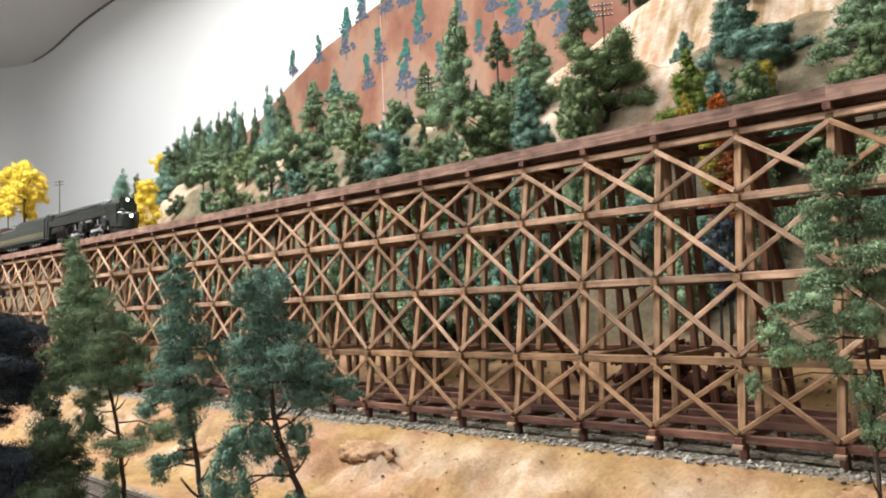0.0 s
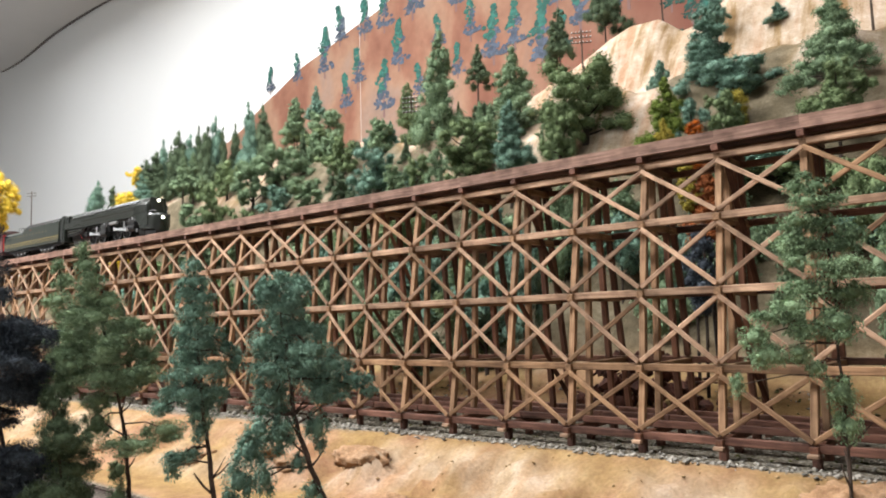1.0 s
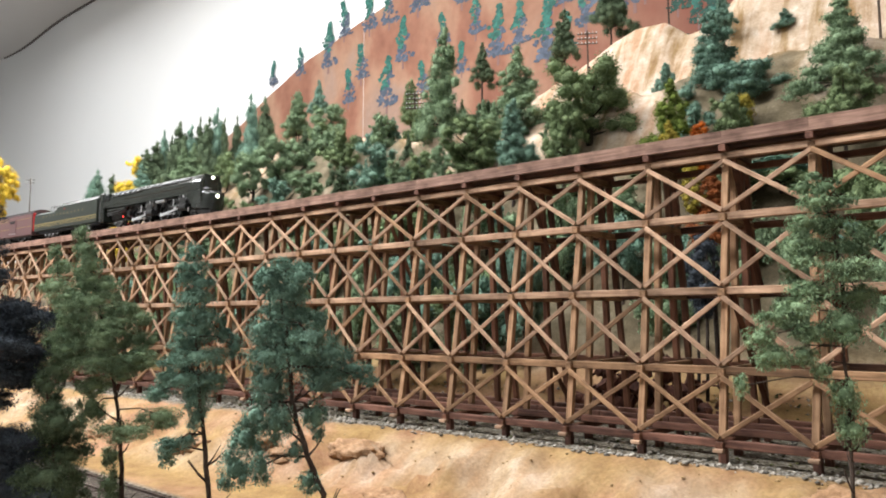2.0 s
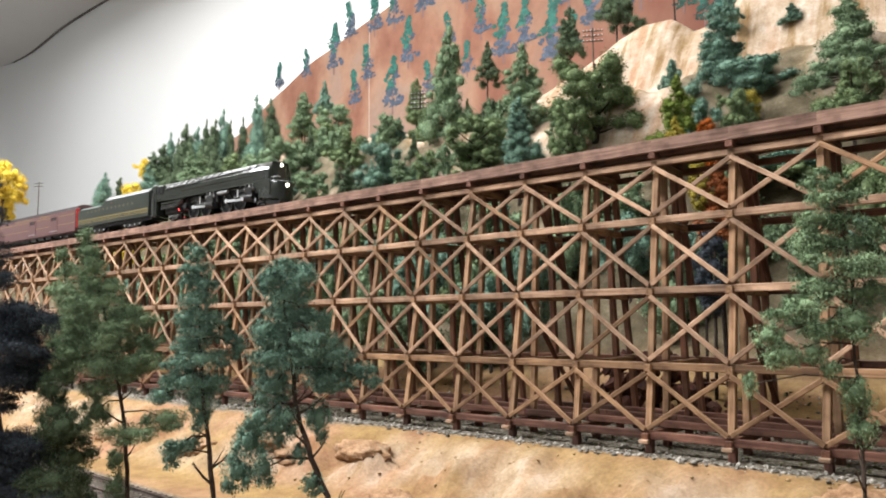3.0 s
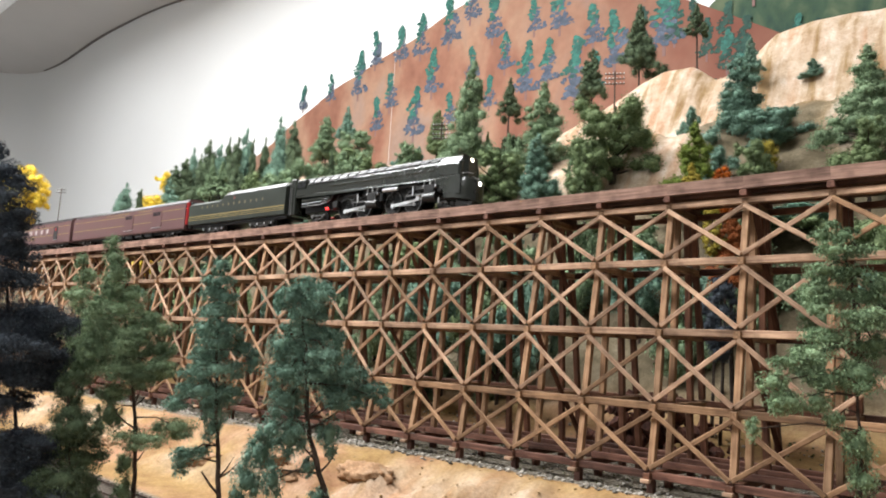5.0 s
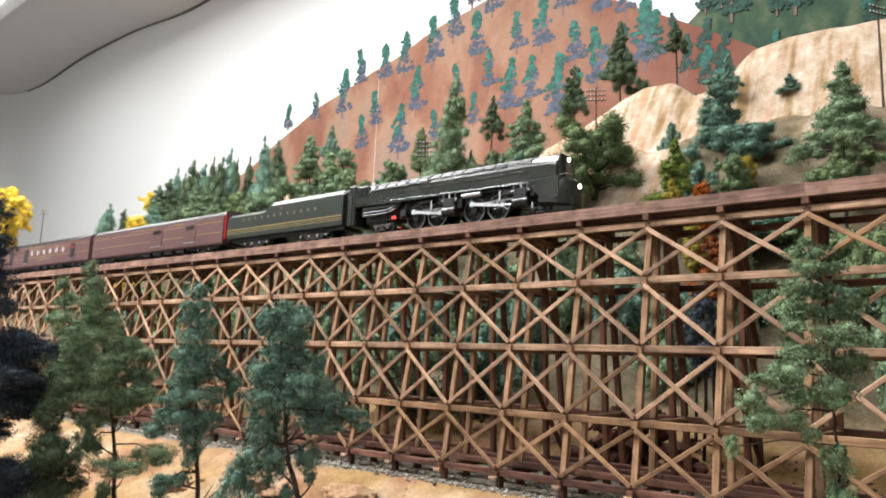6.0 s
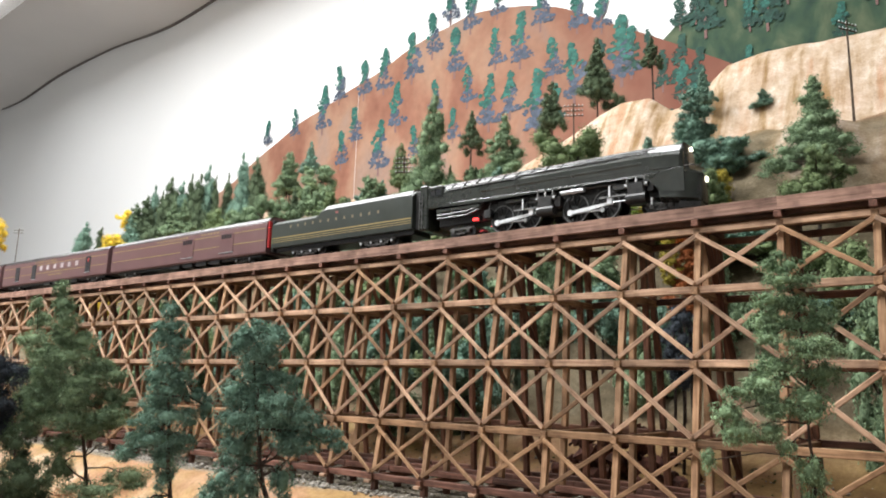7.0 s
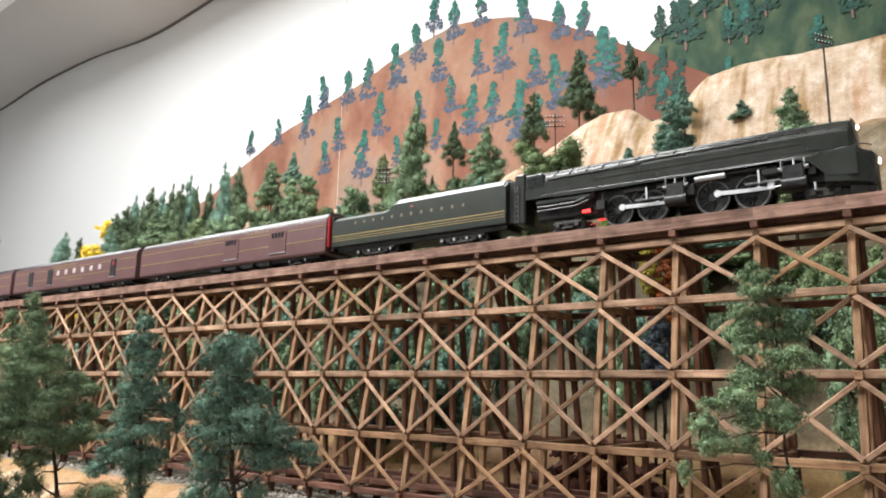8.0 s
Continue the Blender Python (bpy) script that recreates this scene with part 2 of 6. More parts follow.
# ---- the room ----
def room():
    bm = bmesh.new()
    box(bm, (-5.6, WALL_Y, 0), (3.0, WALL_Y + 0.1, 3.0))
    tagged(part("wall_north", bm, WALL_WHITE), "plain white painted backdrop wall behind the layout", "wall", kind="structure")
    # rounded corner into the west wall
    bm = bmesh.new()
    rings = []
    for z in (0, 3.0):
        pts = [(-5.0 - 0.6 * math.sin(a), WALL_Y - 0.6 + 0.6 * math.cos(a), z) for a in np.linspace(0, math.pi / 2, 13)]
        back = [(-5.0 - 0.72 * math.sin(a), WALL_Y - 0.6 + 0.72 * math.cos(a), z) for a in np.linspace(math.pi / 2, 0, 13)]
        rings.append(pts + back)
    loft(bm, rings)
    tagged(smooth_faces(part("wall_corner", bm, WALL_WHITE)), "rounded white corner of the backdrop wall", "wall", kind="structure")
    for name, lo, hi in (("wall_west", (-5.7, -3.0, 0), (-5.6, WALL_Y - 0.6, 3.0)), ("wall_south", (-5.7, -3.1, 0), (3.0, -3.0, 3.0)), ("wall_east", (3.0, -3.1, 0), (3.1, WALL_Y + 0.1, 3.0))):
        tagged(part(name, box(bmesh.new(), lo, hi), WALL_WHITE), "plain white painted room wall", "wall", kind="structure")
    tagged(part("floor", box(bmesh.new(), (-5.7, -3.1, -0.1), (3.1, 1.26, 0)), plain("floor_paint", (0.22, 0.21, 0.2), 0.6)), "grey painted concrete room floor", "floor", kind="structure")
    # sagging ceiling sheet
    nx, ny = 120, 50
    xs, ys = np.linspace(-5.6, 3.0, nx), np.linspace(-3.0, WALL_Y, ny)
    v = []
    for y in ys:
        for x in xs:
            sag = 0.03 * math.sin(x * 3.1 + 0.8) + 0.004 * math.sin(x * 7.3 + y)
            v.append((x, y, 2.925 + sag * (0.4 + 0.6 * math.cos((WALL_Y - y) * 1.2) ** 2) + 0.05 * ease(-x, 3.3, 5.0)))
    f = [(j * nx + i, (j + 1) * nx + i, (j + 1) * nx + i + 1, j * nx + i + 1) for j in range(ny - 1) for i in range(nx - 1)]
    tagged(from_arrays("ceiling", v, f, CEILING, smooth=True), "grey sagging sheet ceiling", "ceiling", kind="structure")
    tagged(part("ceiling_deck", box(bmesh.new(), (-5.7, -3.1, 3.05), (3.1, 1.26, 3.12)), CEILING), "plain deck above the ceiling sheet", "ceiling", kind="structure")
    # dark strip drawn for the shadow gap where the sheet meets the wall
    bm = bmesh.new()
    rings = []
    for x in np.linspace(-5.0, 2.9, 140):
        zz = 2.925 + 0.03 * math.sin(x * 3.1 + 0.8) + 0.004 * math.sin(x * 7.3 + WALL_Y) + 0.05 * ease(-x, 3.3, 5.0)
        w = 0.005 + 0.002 * math.sin(4.1 * x)
        rings.append([(x, WALL_Y - 0.012, zz - w), (x, WALL_Y - 0.001, zz - w), (x, WALL_Y - 0.001, zz + 0.004), (x, WALL_Y - 0.012, zz + 0.004)])
    tagged(part("trim", loft(bm, rings), plain("shadow_gap_grey", (0.16, 0.14, 0.13), 0.8)), "dark strip for the shadow gap along the ceiling sheet", "trim", kind="structure")
    for lx, ly, lz, watts in ROOM_LIGHTS:
        lamp = thing("ceiling_light", "unseen white fluorescent ceiling light fixture", "ceiling light", lx, ly, lz + 0.03, "ceiling lights")
        bm = bmesh.new()
        box(bm, (-0.62, -0.19, 0), (0.62, 0.19, 0.05), 0.01)
        part("housing", bm, plain("fixture_white", (0.8, 0.8, 0.8), 0.4), lamp)
        for k in (-0.1, 0.1):
            part("tube", tube(bmesh.new(), (-0.58, k, -0.012), (0.58, k, -0.012), 0.011), plain("fluorescent_tube", (1, 0.97, 0.92), 0.4, glow=3.0), lamp)


def scenery():
    m, nt, b = nodes_of("scenery_ground", 0.92, 0, 0.15)
    at = nt.nodes.new("ShaderNodeVertexColor")
    at.layer_name = "cover"
    sep = nt.nodes.new("ShaderNodeSeparateColor")
    nt.links.new(at.outputs[0], sep.inputs[0])
    big, mid, fine = noise_node(nt, 9, 5), noise_node(nt, 45, 6, 0.7), noise_node(nt, 420, 3)
    sand = ramp(nt, mid.outputs[0], [(0.25, (0.150, 0.080, 0.034)), (0.5, (0.230, 0.140, 0.056)), (0.75, (0.30, 0.198, 0.078))])
    peach = ramp(nt, mid.outputs[0], [(0.25, (0.175, 0.075, 0.040)), (0.5, (0.275, 0.150, 0.088)), (0.75, (0.335, 0.21, 0.135))])
    patch = ramp(nt, big.outputs[0], [(0.42, (0.0, 0.0, 0.0)), (0.58, (0.85, 0.85, 0.85))])
    rockc = ramp(nt, mid.outputs[0], [(0.25, (0.275, 0.21, 0.14)), (0.5, (0.385, 0.325, 0.26)), (0.7, (0.50, 0.455, 0.405))])
    rockb = ramp(nt, big.outputs[0], [(0.35, (1.05, 1.0, 0.95)), (0.65, (0.97, 0.87, 0.80))])
    rocks = mix(nt, 1.0, rockc.outputs[0], rockb.outputs[0], "MULTIPLY")
    tc = nt.nodes.new("ShaderNodeTexCoord")
    mp = nt.nodes.new("ShaderNodeMapping")
    mp.inputs["Scale"].default_value = (38, 10, 4.5)
    mp.inputs["Rotation"].default_value = (0, 0.35, 0)
    nt.links.new(tc.outputs["Object"], mp.inputs["Vector"])
    run = nt.nodes.new("ShaderNodeTexNoise")
    run.inputs["Scale"].default_value, run.inputs["Detail"].default_value = 1.0, 5
    nt.links.new(mp.outputs[0], run.inputs["Vector"])
    runs = ramp(nt, run.outputs[0], [(0.36, (0.58, 0.47, 0.30)), (0.45, (0.95, 0.90, 0.82)), (0.53, (1.10, 1.10, 1.10)), (0.64, (0.95, 0.76, 0.64))])
    rocks = mix(nt, 1.0, rocks, runs.outputs[0], "MULTIPLY")
    grav = ramp(nt, fine.outputs[0], [(0.3, (0.055, 0.045, 0.030)), (0.5, (0.13, 0.11, 0.08)), (0.72, (0.30, 0.275, 0.235))])
    gras = ramp(nt, mid.outputs[0], [(0.3, (0.065, 0.052, 0.030)), (0.5, (0.118, 0.094, 0.058)), (0.7, (0.19, 0.155, 0.105))])
    c = mix(nt, sep.outputs[2], mix(nt, patch.outputs[0], sand.outputs[0], peach.outputs[0]), gras.outputs[0])
    c = mix(nt, sep.outputs[1], c, rocks)
    c = mix(nt, sep.outputs[0], c, grav.outputs[0])
    fl = ramp(nt, fine.outputs[0], [(0.3, (0.8, 0.8, 0.8)), (0.7, (1.1, 1.1, 1.1))])
    nt.links.new(mix(nt, 1.0, c, fl.outputs[0], "MULTIPLY"), b.inputs["Base Color"])
    bump(nt, b, fine.outputs[0], 0.6, 0.0012)
    xs = np.concatenate([np.arange(-2.7, -1.0, 0.02), np.arange(-1.0, 0.36, 0.0065), np.arange(0.36, 0.9, 0.03)])
    ys = np.concatenate([np.arange(-0.37, 0.1, 0.0055), np.arange(0.1, 0.8, 0.011), np.arange(0.8, WALL_Y, 0.05), [WALL_Y - 0.003]])
    v, cover = [], []
    for y in ys:
        for x in xs:
            z, g, r, s = land(float(x), float(y))
            v.append((x, y, z))
            cover += [g, r, s, 1.0]
    nx = len(xs)
    f = [(j * nx + i, j * nx + i + 1, (j + 1) * nx + i + 1, (j + 1) * nx + i) for j in range(len(ys) - 1) for i in range(nx - 1)]
    ob = from_arrays("ground", v, f, m, smooth=True)
    ca = ob.data.color_attributes.new("cover", "FLOAT_COLOR", "POINT")
    ca.data.foreach_set("color", np.array(cover, np.float32))
    tagged(ob, "modelled ground of sand, gravel and pale rock", "ground", kind="structure")
    bm = bmesh.new()
    box(bm, (-2.7, -0.385, 0.9), (0.9, -0.371, 1.142))
    tagged(part("fascia", bm, plain("fascia_green", (0.06, 0.09, 0.06), 0.6)), "painted board along the layout's edge", "board", kind="structure")


room()
scenery()


# ---- the trestle ----
def beam_mesh(name, length, w, h, material, worn=0.0004):
    """A timber along x, from 0 to length, with worn edges."""
    bm = bmesh.new()
    box(bm, (0, -w / 2, -h / 2), (length, w / 2, h / 2), worn)
    me = bpy.data.meshes.new(name)
    bm.to_mesh(me)
    bm.free()
    me.materials.append(material)
    return me


TIMBERS = {}


def timber(name, a, b, w, h, material, parent, roll_to=(0, 0, 1)):
    """One timber from a to b in its parent's space; alike ones share a mesh."""
    a, b = Vector(a), Vector(b)
    d = b - a
    key = (name, round(d.length, 3), round(w, 4), round(h, 4), material.name)
    if key not in TIMBERS:
        TIMBERS[key] = beam_mesh(name, round(d.length, 3) + (0.0004 if name == "edge_beam" else 0), w, h, material, 0.0 if name in ("edge_beam", "stringer") else 0.0004)
    ob = new(name, TIMBERS[key])
    ob.parent = parent
    x = d.normalized()
    y = Vector(roll_to).cross(x).normalized()
    z = x.cross(y)
    ob.matrix_basis = Matrix.Translation(a) @ Matrix((x, y, z)).transposed().to_4x4()
    return ob


def bent_x(n):
    """Place of a bent along the line; the hand-built bays are not all alike."""
    if n < -1:
        return 0.0510 + 0.0511 * (-1 - n)
    return 0.0510 - sum(BENT_GAPS[: n + 1]) - 0.0515 * max(0, n + 1 - len(BENT_GAPS))


FIRST_BENT, LAST_BENT = -6, 34
DEPTH_TOP = 0.040
rng = random.Random(5)


def trestle():
    t = thing("trestle", "tall brown stained wooden railway trestle with cross-braced bents", "trestle")
    for n in range(FIRST_BENT, LAST_BENT + 1):
        x, x2 = bent_x(n), bent_x(n + 1)
        y, y2 = bend(x), bend(x2)
        bent = new("bent", None)
        bent.empty_display_size = 0.01
        bent.parent = t
        bent.matrix_basis = pose(x, y, 0, 0, 0, 0.5 * (heading(x) + heading(x2)))
        inv = bent.matrix_basis.inverted()

        def at(k, side, lean=BATTER):
            """Front (side 0) or rear (side 1) corner of the bent, k storeys down."""
            if side == 0:
                return Vector((0, -lean * (NODE - LEVELS[k]), LEVELS[k]))
            return Vector((0, DEPTH_TOP + lean * (NODE - LEVELS[k]), LEVELS[k]))

        for k in range(5):
            yf, yr = at(k, 0)[1] - 0.0045 - (0.002 + rng.uniform(0, 0.0018)) * (k > 0), at(k, 1)[1] + 0.004
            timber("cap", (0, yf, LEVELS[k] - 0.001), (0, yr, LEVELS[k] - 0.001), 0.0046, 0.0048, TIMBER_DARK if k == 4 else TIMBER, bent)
        for k in range(4):
            jig = lambda: rng.uniform(-0.0006, 0.0006)
            hi, lo = k, k + 1
            # rear posts take the dark copy: the trestle's inner shade, put into colour
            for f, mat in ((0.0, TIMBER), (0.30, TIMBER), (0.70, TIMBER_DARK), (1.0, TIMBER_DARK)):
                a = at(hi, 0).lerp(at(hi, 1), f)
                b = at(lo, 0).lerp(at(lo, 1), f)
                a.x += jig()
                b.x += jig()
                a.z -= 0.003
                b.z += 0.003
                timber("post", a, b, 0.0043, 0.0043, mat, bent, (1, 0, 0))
            # girts to the next bent, front and rear
        q = lambda k, side: inv @ (pose(x2, y2, 0, 0, 0, heading(x2)) @ at(k, side))
        for k in range(0, 5):
            for side in (0, 1):
                out = -0.0055 if side == 0 else 0.0055
                a, b = at(k, side) + Vector((0, out * 0.4, 0)), q(k, side) + Vector((0, out * 0.4, 0))
                # rear girts have their shade in the colour as well
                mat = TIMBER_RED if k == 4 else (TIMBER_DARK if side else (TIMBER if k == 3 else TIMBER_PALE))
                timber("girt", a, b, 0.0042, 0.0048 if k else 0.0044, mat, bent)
        for k in range(4):
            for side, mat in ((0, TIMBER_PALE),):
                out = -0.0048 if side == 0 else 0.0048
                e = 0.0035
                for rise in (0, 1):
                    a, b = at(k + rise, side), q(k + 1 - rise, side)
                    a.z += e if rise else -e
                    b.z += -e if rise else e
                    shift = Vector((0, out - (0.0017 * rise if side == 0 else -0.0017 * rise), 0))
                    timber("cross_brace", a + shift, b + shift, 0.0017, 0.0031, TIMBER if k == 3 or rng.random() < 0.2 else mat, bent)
        if n % 3 == 0:
            # sway braces inside the bent, shade coloured in
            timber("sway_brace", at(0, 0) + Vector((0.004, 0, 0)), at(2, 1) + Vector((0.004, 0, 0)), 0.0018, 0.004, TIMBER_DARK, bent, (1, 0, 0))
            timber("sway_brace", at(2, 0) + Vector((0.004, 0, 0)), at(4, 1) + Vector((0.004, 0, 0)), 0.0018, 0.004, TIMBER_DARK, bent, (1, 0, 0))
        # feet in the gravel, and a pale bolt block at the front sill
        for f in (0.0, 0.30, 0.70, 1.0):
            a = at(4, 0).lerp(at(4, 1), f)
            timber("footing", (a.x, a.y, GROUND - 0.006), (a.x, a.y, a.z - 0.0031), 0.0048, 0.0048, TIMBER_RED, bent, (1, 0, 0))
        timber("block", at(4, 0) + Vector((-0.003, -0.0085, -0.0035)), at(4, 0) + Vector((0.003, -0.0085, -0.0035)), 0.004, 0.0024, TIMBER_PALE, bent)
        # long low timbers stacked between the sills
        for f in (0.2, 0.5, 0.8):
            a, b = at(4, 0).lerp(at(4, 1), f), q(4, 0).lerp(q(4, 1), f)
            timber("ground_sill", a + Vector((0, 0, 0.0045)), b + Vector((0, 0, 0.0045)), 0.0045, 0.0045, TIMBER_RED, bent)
        # stringers, deck edge and floor
        for yy in (0.003, 0.02, 0.037):
            timber("stringer", Vector((0, yy, NODE + 0.0062)), inv @ (pose(x2, y2, 0, 0, 0, heading(x2)) @ Vector((0, yy, NODE + 0.0062))), 0.005, 0.0062, TIMBER_DARK, bent)
        for yy, mat in ((-0.0065, TIMBER_DECK), (0.0465, TIMBER_DECK)):
            a = Vector((0, yy, NODE + 0.0090))
            b = inv @ (pose(x2, y2, 0, 0, 0, heading(x2)) @ a)
            timber("edge_beam", a, b, 0.0040, 0.0082, mat, bent)
        timber("corbel", (0, -0.0088, NODE + 0.0023), (0, 0.048, NODE + 0.0023), 0.0046, 0.0044, TIMBER_RED, bent)
    return t


def track(name, label, x0, x1, y_of, head, top, gauge=0.0165, parent=None, step=0.0068, tie=0.034, wood=TIE_WOOD):
    """Rails on ties, laid along x."""
    t = thing(name, label, "track")
    n = 0
    verts, faces = [], []
    x = x0
    r = random.Random(2)
    while x < x1:
        h = radians(head(x) + r.uniform(-1, 1))
        cx, sx = math.cos(h), math.sin(h)
        base = len(verts)
        w = tie + r.uniform(-0.001, 0.001)
        for dz in (-0.0045, -0.0022 + r.uniform(-0.0002, 0.0002)):
            for dx, dy in ((-0.0013, -w / 2), (0.0013, -w / 2), (0.0013, w / 2), (-0.0013, w / 2)):
                verts.append((x + dx * cx - dy * sx, y_of(x) + dx * sx + dy * cx, top + dz))
        faces += [tuple(base + i for i in q) for q in ((4, 5, 6, 7), (0, 1, 5, 4), (1, 2, 6, 5), (2, 3, 7, 6), (3, 0, 4, 7), (3, 2, 1, 0))]
        x += step
    ties = from_arrays("tie_bed", verts, faces, wood, t)
    tagged(ties, kind="stuff")
    for s in (-1, 1):
        bm = bmesh.new()
        prof = ((-0.0009, -0.0022), (0.0009, -0.0022), (0.0009, -0.0019), (0.0003, -0.0016), (0.0003, -0.0007), (0.0006, -0.0005), (0.0006, 0), (-0.0006, 0), (-0.0006, -0.0005), (-0.0003, -0.0007), (-0.0003, -0.0016), (-0.0009, -0.0019))
        rings = []
        for xx in np.linspace(x0, x1, 40):
            h = radians(head(xx))
            c = s * gauge / 2
            rings.append([(xx - math.sin(h) * (c + p), y_of(xx) + math.cos(h) * (c + p), top + q) for p, q in prof])
        part("rail", loft(bm, rings), RAIL, t)
    return t


TRACK_IN = 0.020


def track_y(x):
    return bend(x) + TRACK_IN


trestle()
track("trestle_track", "dark railway track on the trestle deck", bent_x(LAST_BENT), 0.30, track_y, heading, RAIL_TOP)
track("lower_track", "grey weathered railway track on the sandy ground", -1.3, 0.4, lambda x: -0.222, lambda x: 0.0, 1.1285, wood=TIE_GREY)
bm = bmesh.new()
rings = []
for xx in np.linspace(bent_x(LAST_BENT), 0.31, 40):
    yy = bend(xx)
    rings.append([(xx, yy - 0.0045, RAIL_TOP - 0.0065), (xx, yy + 0.0445, RAIL_TOP - 0.0065), (xx, yy + 0.0445, RAIL_TOP - 0.0045), (xx, yy - 0.0045, RAIL_TOP - 0.0045)])
tagged(part("deck", loft(bm, rings), TIMBER_DARK), "dark plank deck under the trestle track", "deck", kind="structure")


# ---- the painted backdrop ----
CREST_X = (-2.75, -2.3, -2.087, -1.9, -1.71, -1.54, -1.384, -1.238, -1.101, -0.973, -0.893, -0.78, -0.692, -0.578, -0.488, -0.404, -0.339, -0.15)
CREST_Z = (1.85, 2.02, 2.108, 2.172, 2.226, 2.266, 2.306, 2.339, 2.357, 2.348, 2.330, 2.280, 2.230, 2.148, 2.090, 2.042, 2.000, 1.85)


def hill_top(x):
    """Outline of the painted red hill on the wall."""
    return float(np.interp(x, CREST_X, CREST_Z)) + 0.004 * math.sin(9 * x) + 0.003 * math.sin(23 * x + 1)


def green_top(x):
    return 2.02 + 0.55 * (x + 0.56) ** 0.8 + 0.015 * math.sin(11 * x) if x > -0.56 else 2.02


def painted_band(name, x0, x1, low, top, y, material, label):
    xs = np.linspace(x0, x1, 90)
    v, f = [], []
    for x in xs:
        t = top(float(x))
        v += [(x, y, low), (x, y, 0.5 * (low + t)), (x, y, t)]
    for i in range(len(xs) - 1):
        a = 3 * i
        f += [(a, a + 3, a + 4, a + 1), (a + 1, a + 4, a + 5, a + 2)]
    ob = from_arrays(name, v, f, material)
    return tagged(ob, label, "backdrop", kind="structure")


def streaked(name, stops, warp, scale=(3.0, 3.0, 1.2), redder=None):
    """Brushed paint: broad tones that run down the slope."""
    m, nt, b = nodes_of(name, 0.8, 0, 0.15)
    tc = nt.nodes.new("ShaderNodeTexCoord")
    mp = nt.nodes.new("ShaderNodeMapping")
    mp.inputs["Scale"].default_value = scale
    mp.inputs["Rotation"].default_value = (0, warp, 0)
    nt.links.new(tc.outputs["Object"], mp.inputs["Vector"])
    n = nt.nodes.new("ShaderNodeTexNoise")
    n.inputs["Scale"].default_value, n.inputs["Detail"].default_value, n.inputs["Distortion"].default_value = 2.6, 4, 0.35
    nt.links.new(mp.outputs[0], n.inputs["Vector"])
    fine = noise_node(nt, 40, 4)
    g = ramp(nt, fine.outputs[0], [(0.3, (0.9, 0.9, 0.9)), (0.7, (1.07, 1.07, 1.07))])
    c = mix(nt, 1.0, ramp(nt, n.outputs[0], stops).outputs[0], g.outputs[0], "MULTIPLY")
    if redder:
        sep = nt.nodes.new("ShaderNodeSeparateXYZ")
        nt.links.new(tc.outputs["Object"], sep.inputs[0])
        wide = nt.nodes.new("ShaderNodeMapRange")
        for sock, value in zip(wide.inputs[1:5], (-1.1, -0.45, 0.0, 0.75)):
            sock.default_value = value
        nt.links.new(sep.outputs[0], wide.inputs[0])
        c = mix(nt, wide.outputs[0], c, redder)
    nt.links.new(c, b.inputs["Base Color"])
    return m


RED_HILL = streaked("painted_red_hill", [(0.28, (0.175, 0.074, 0.050)), (0.42, (0.235, 0.112, 0.074)), (0.54, (0.295, 0.172, 0.115)), (0.64, (0.26, 0.175, 0.135)), (0.78, (0.27, 0.14, 0.088))], 0.75, (2.2, 2.2, 1.3), (0.155, 0.058, 0.042))
GREEN_HILL = streaked("painted_green_hill", [(0.3, (0.022, 0.045, 0.038)), (0.5, (0.045, 0.078, 0.048)), (0.7, (0.10, 0.125, 0.075))], -0.4, (8, 8, 5))
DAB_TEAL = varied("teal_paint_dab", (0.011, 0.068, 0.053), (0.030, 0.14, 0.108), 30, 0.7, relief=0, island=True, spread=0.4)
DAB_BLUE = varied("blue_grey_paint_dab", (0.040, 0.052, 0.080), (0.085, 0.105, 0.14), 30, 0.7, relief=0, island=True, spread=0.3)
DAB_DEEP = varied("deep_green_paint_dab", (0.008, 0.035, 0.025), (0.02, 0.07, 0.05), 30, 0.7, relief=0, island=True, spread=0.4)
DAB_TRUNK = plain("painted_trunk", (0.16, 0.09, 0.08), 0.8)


def dabs(spots, rnd, y, size):
    """Flat brush dabs on the wall."""
    v, f = [], []
    for x, z, s in spots:
        k, a0 = 6, rnd.uniform(0, 6)
        base = len(v)
        w, h, tilt = s * rnd.uniform(0.7, 1.4), s * rnd.uniform(0.5, 0.9), rnd.uniform(-0.7, 0.7)
        yy = y - rnd.uniform(0, 0.0003)
        for i in range(k):
            a = a0 + i * 2 * math.pi / k
            r = rnd.uniform(0.75, 1.15)
            px, pz = w * r * math.cos(a), h * r * math.sin(a)
            v.append((x + px * math.cos(tilt) - pz * math.sin(tilt), yy, z + px * math.sin(tilt) + pz * math.cos(tilt)))
        f += [(base, base + i, base + i + 1) for i in range(1, k - 1)]
    return v, f


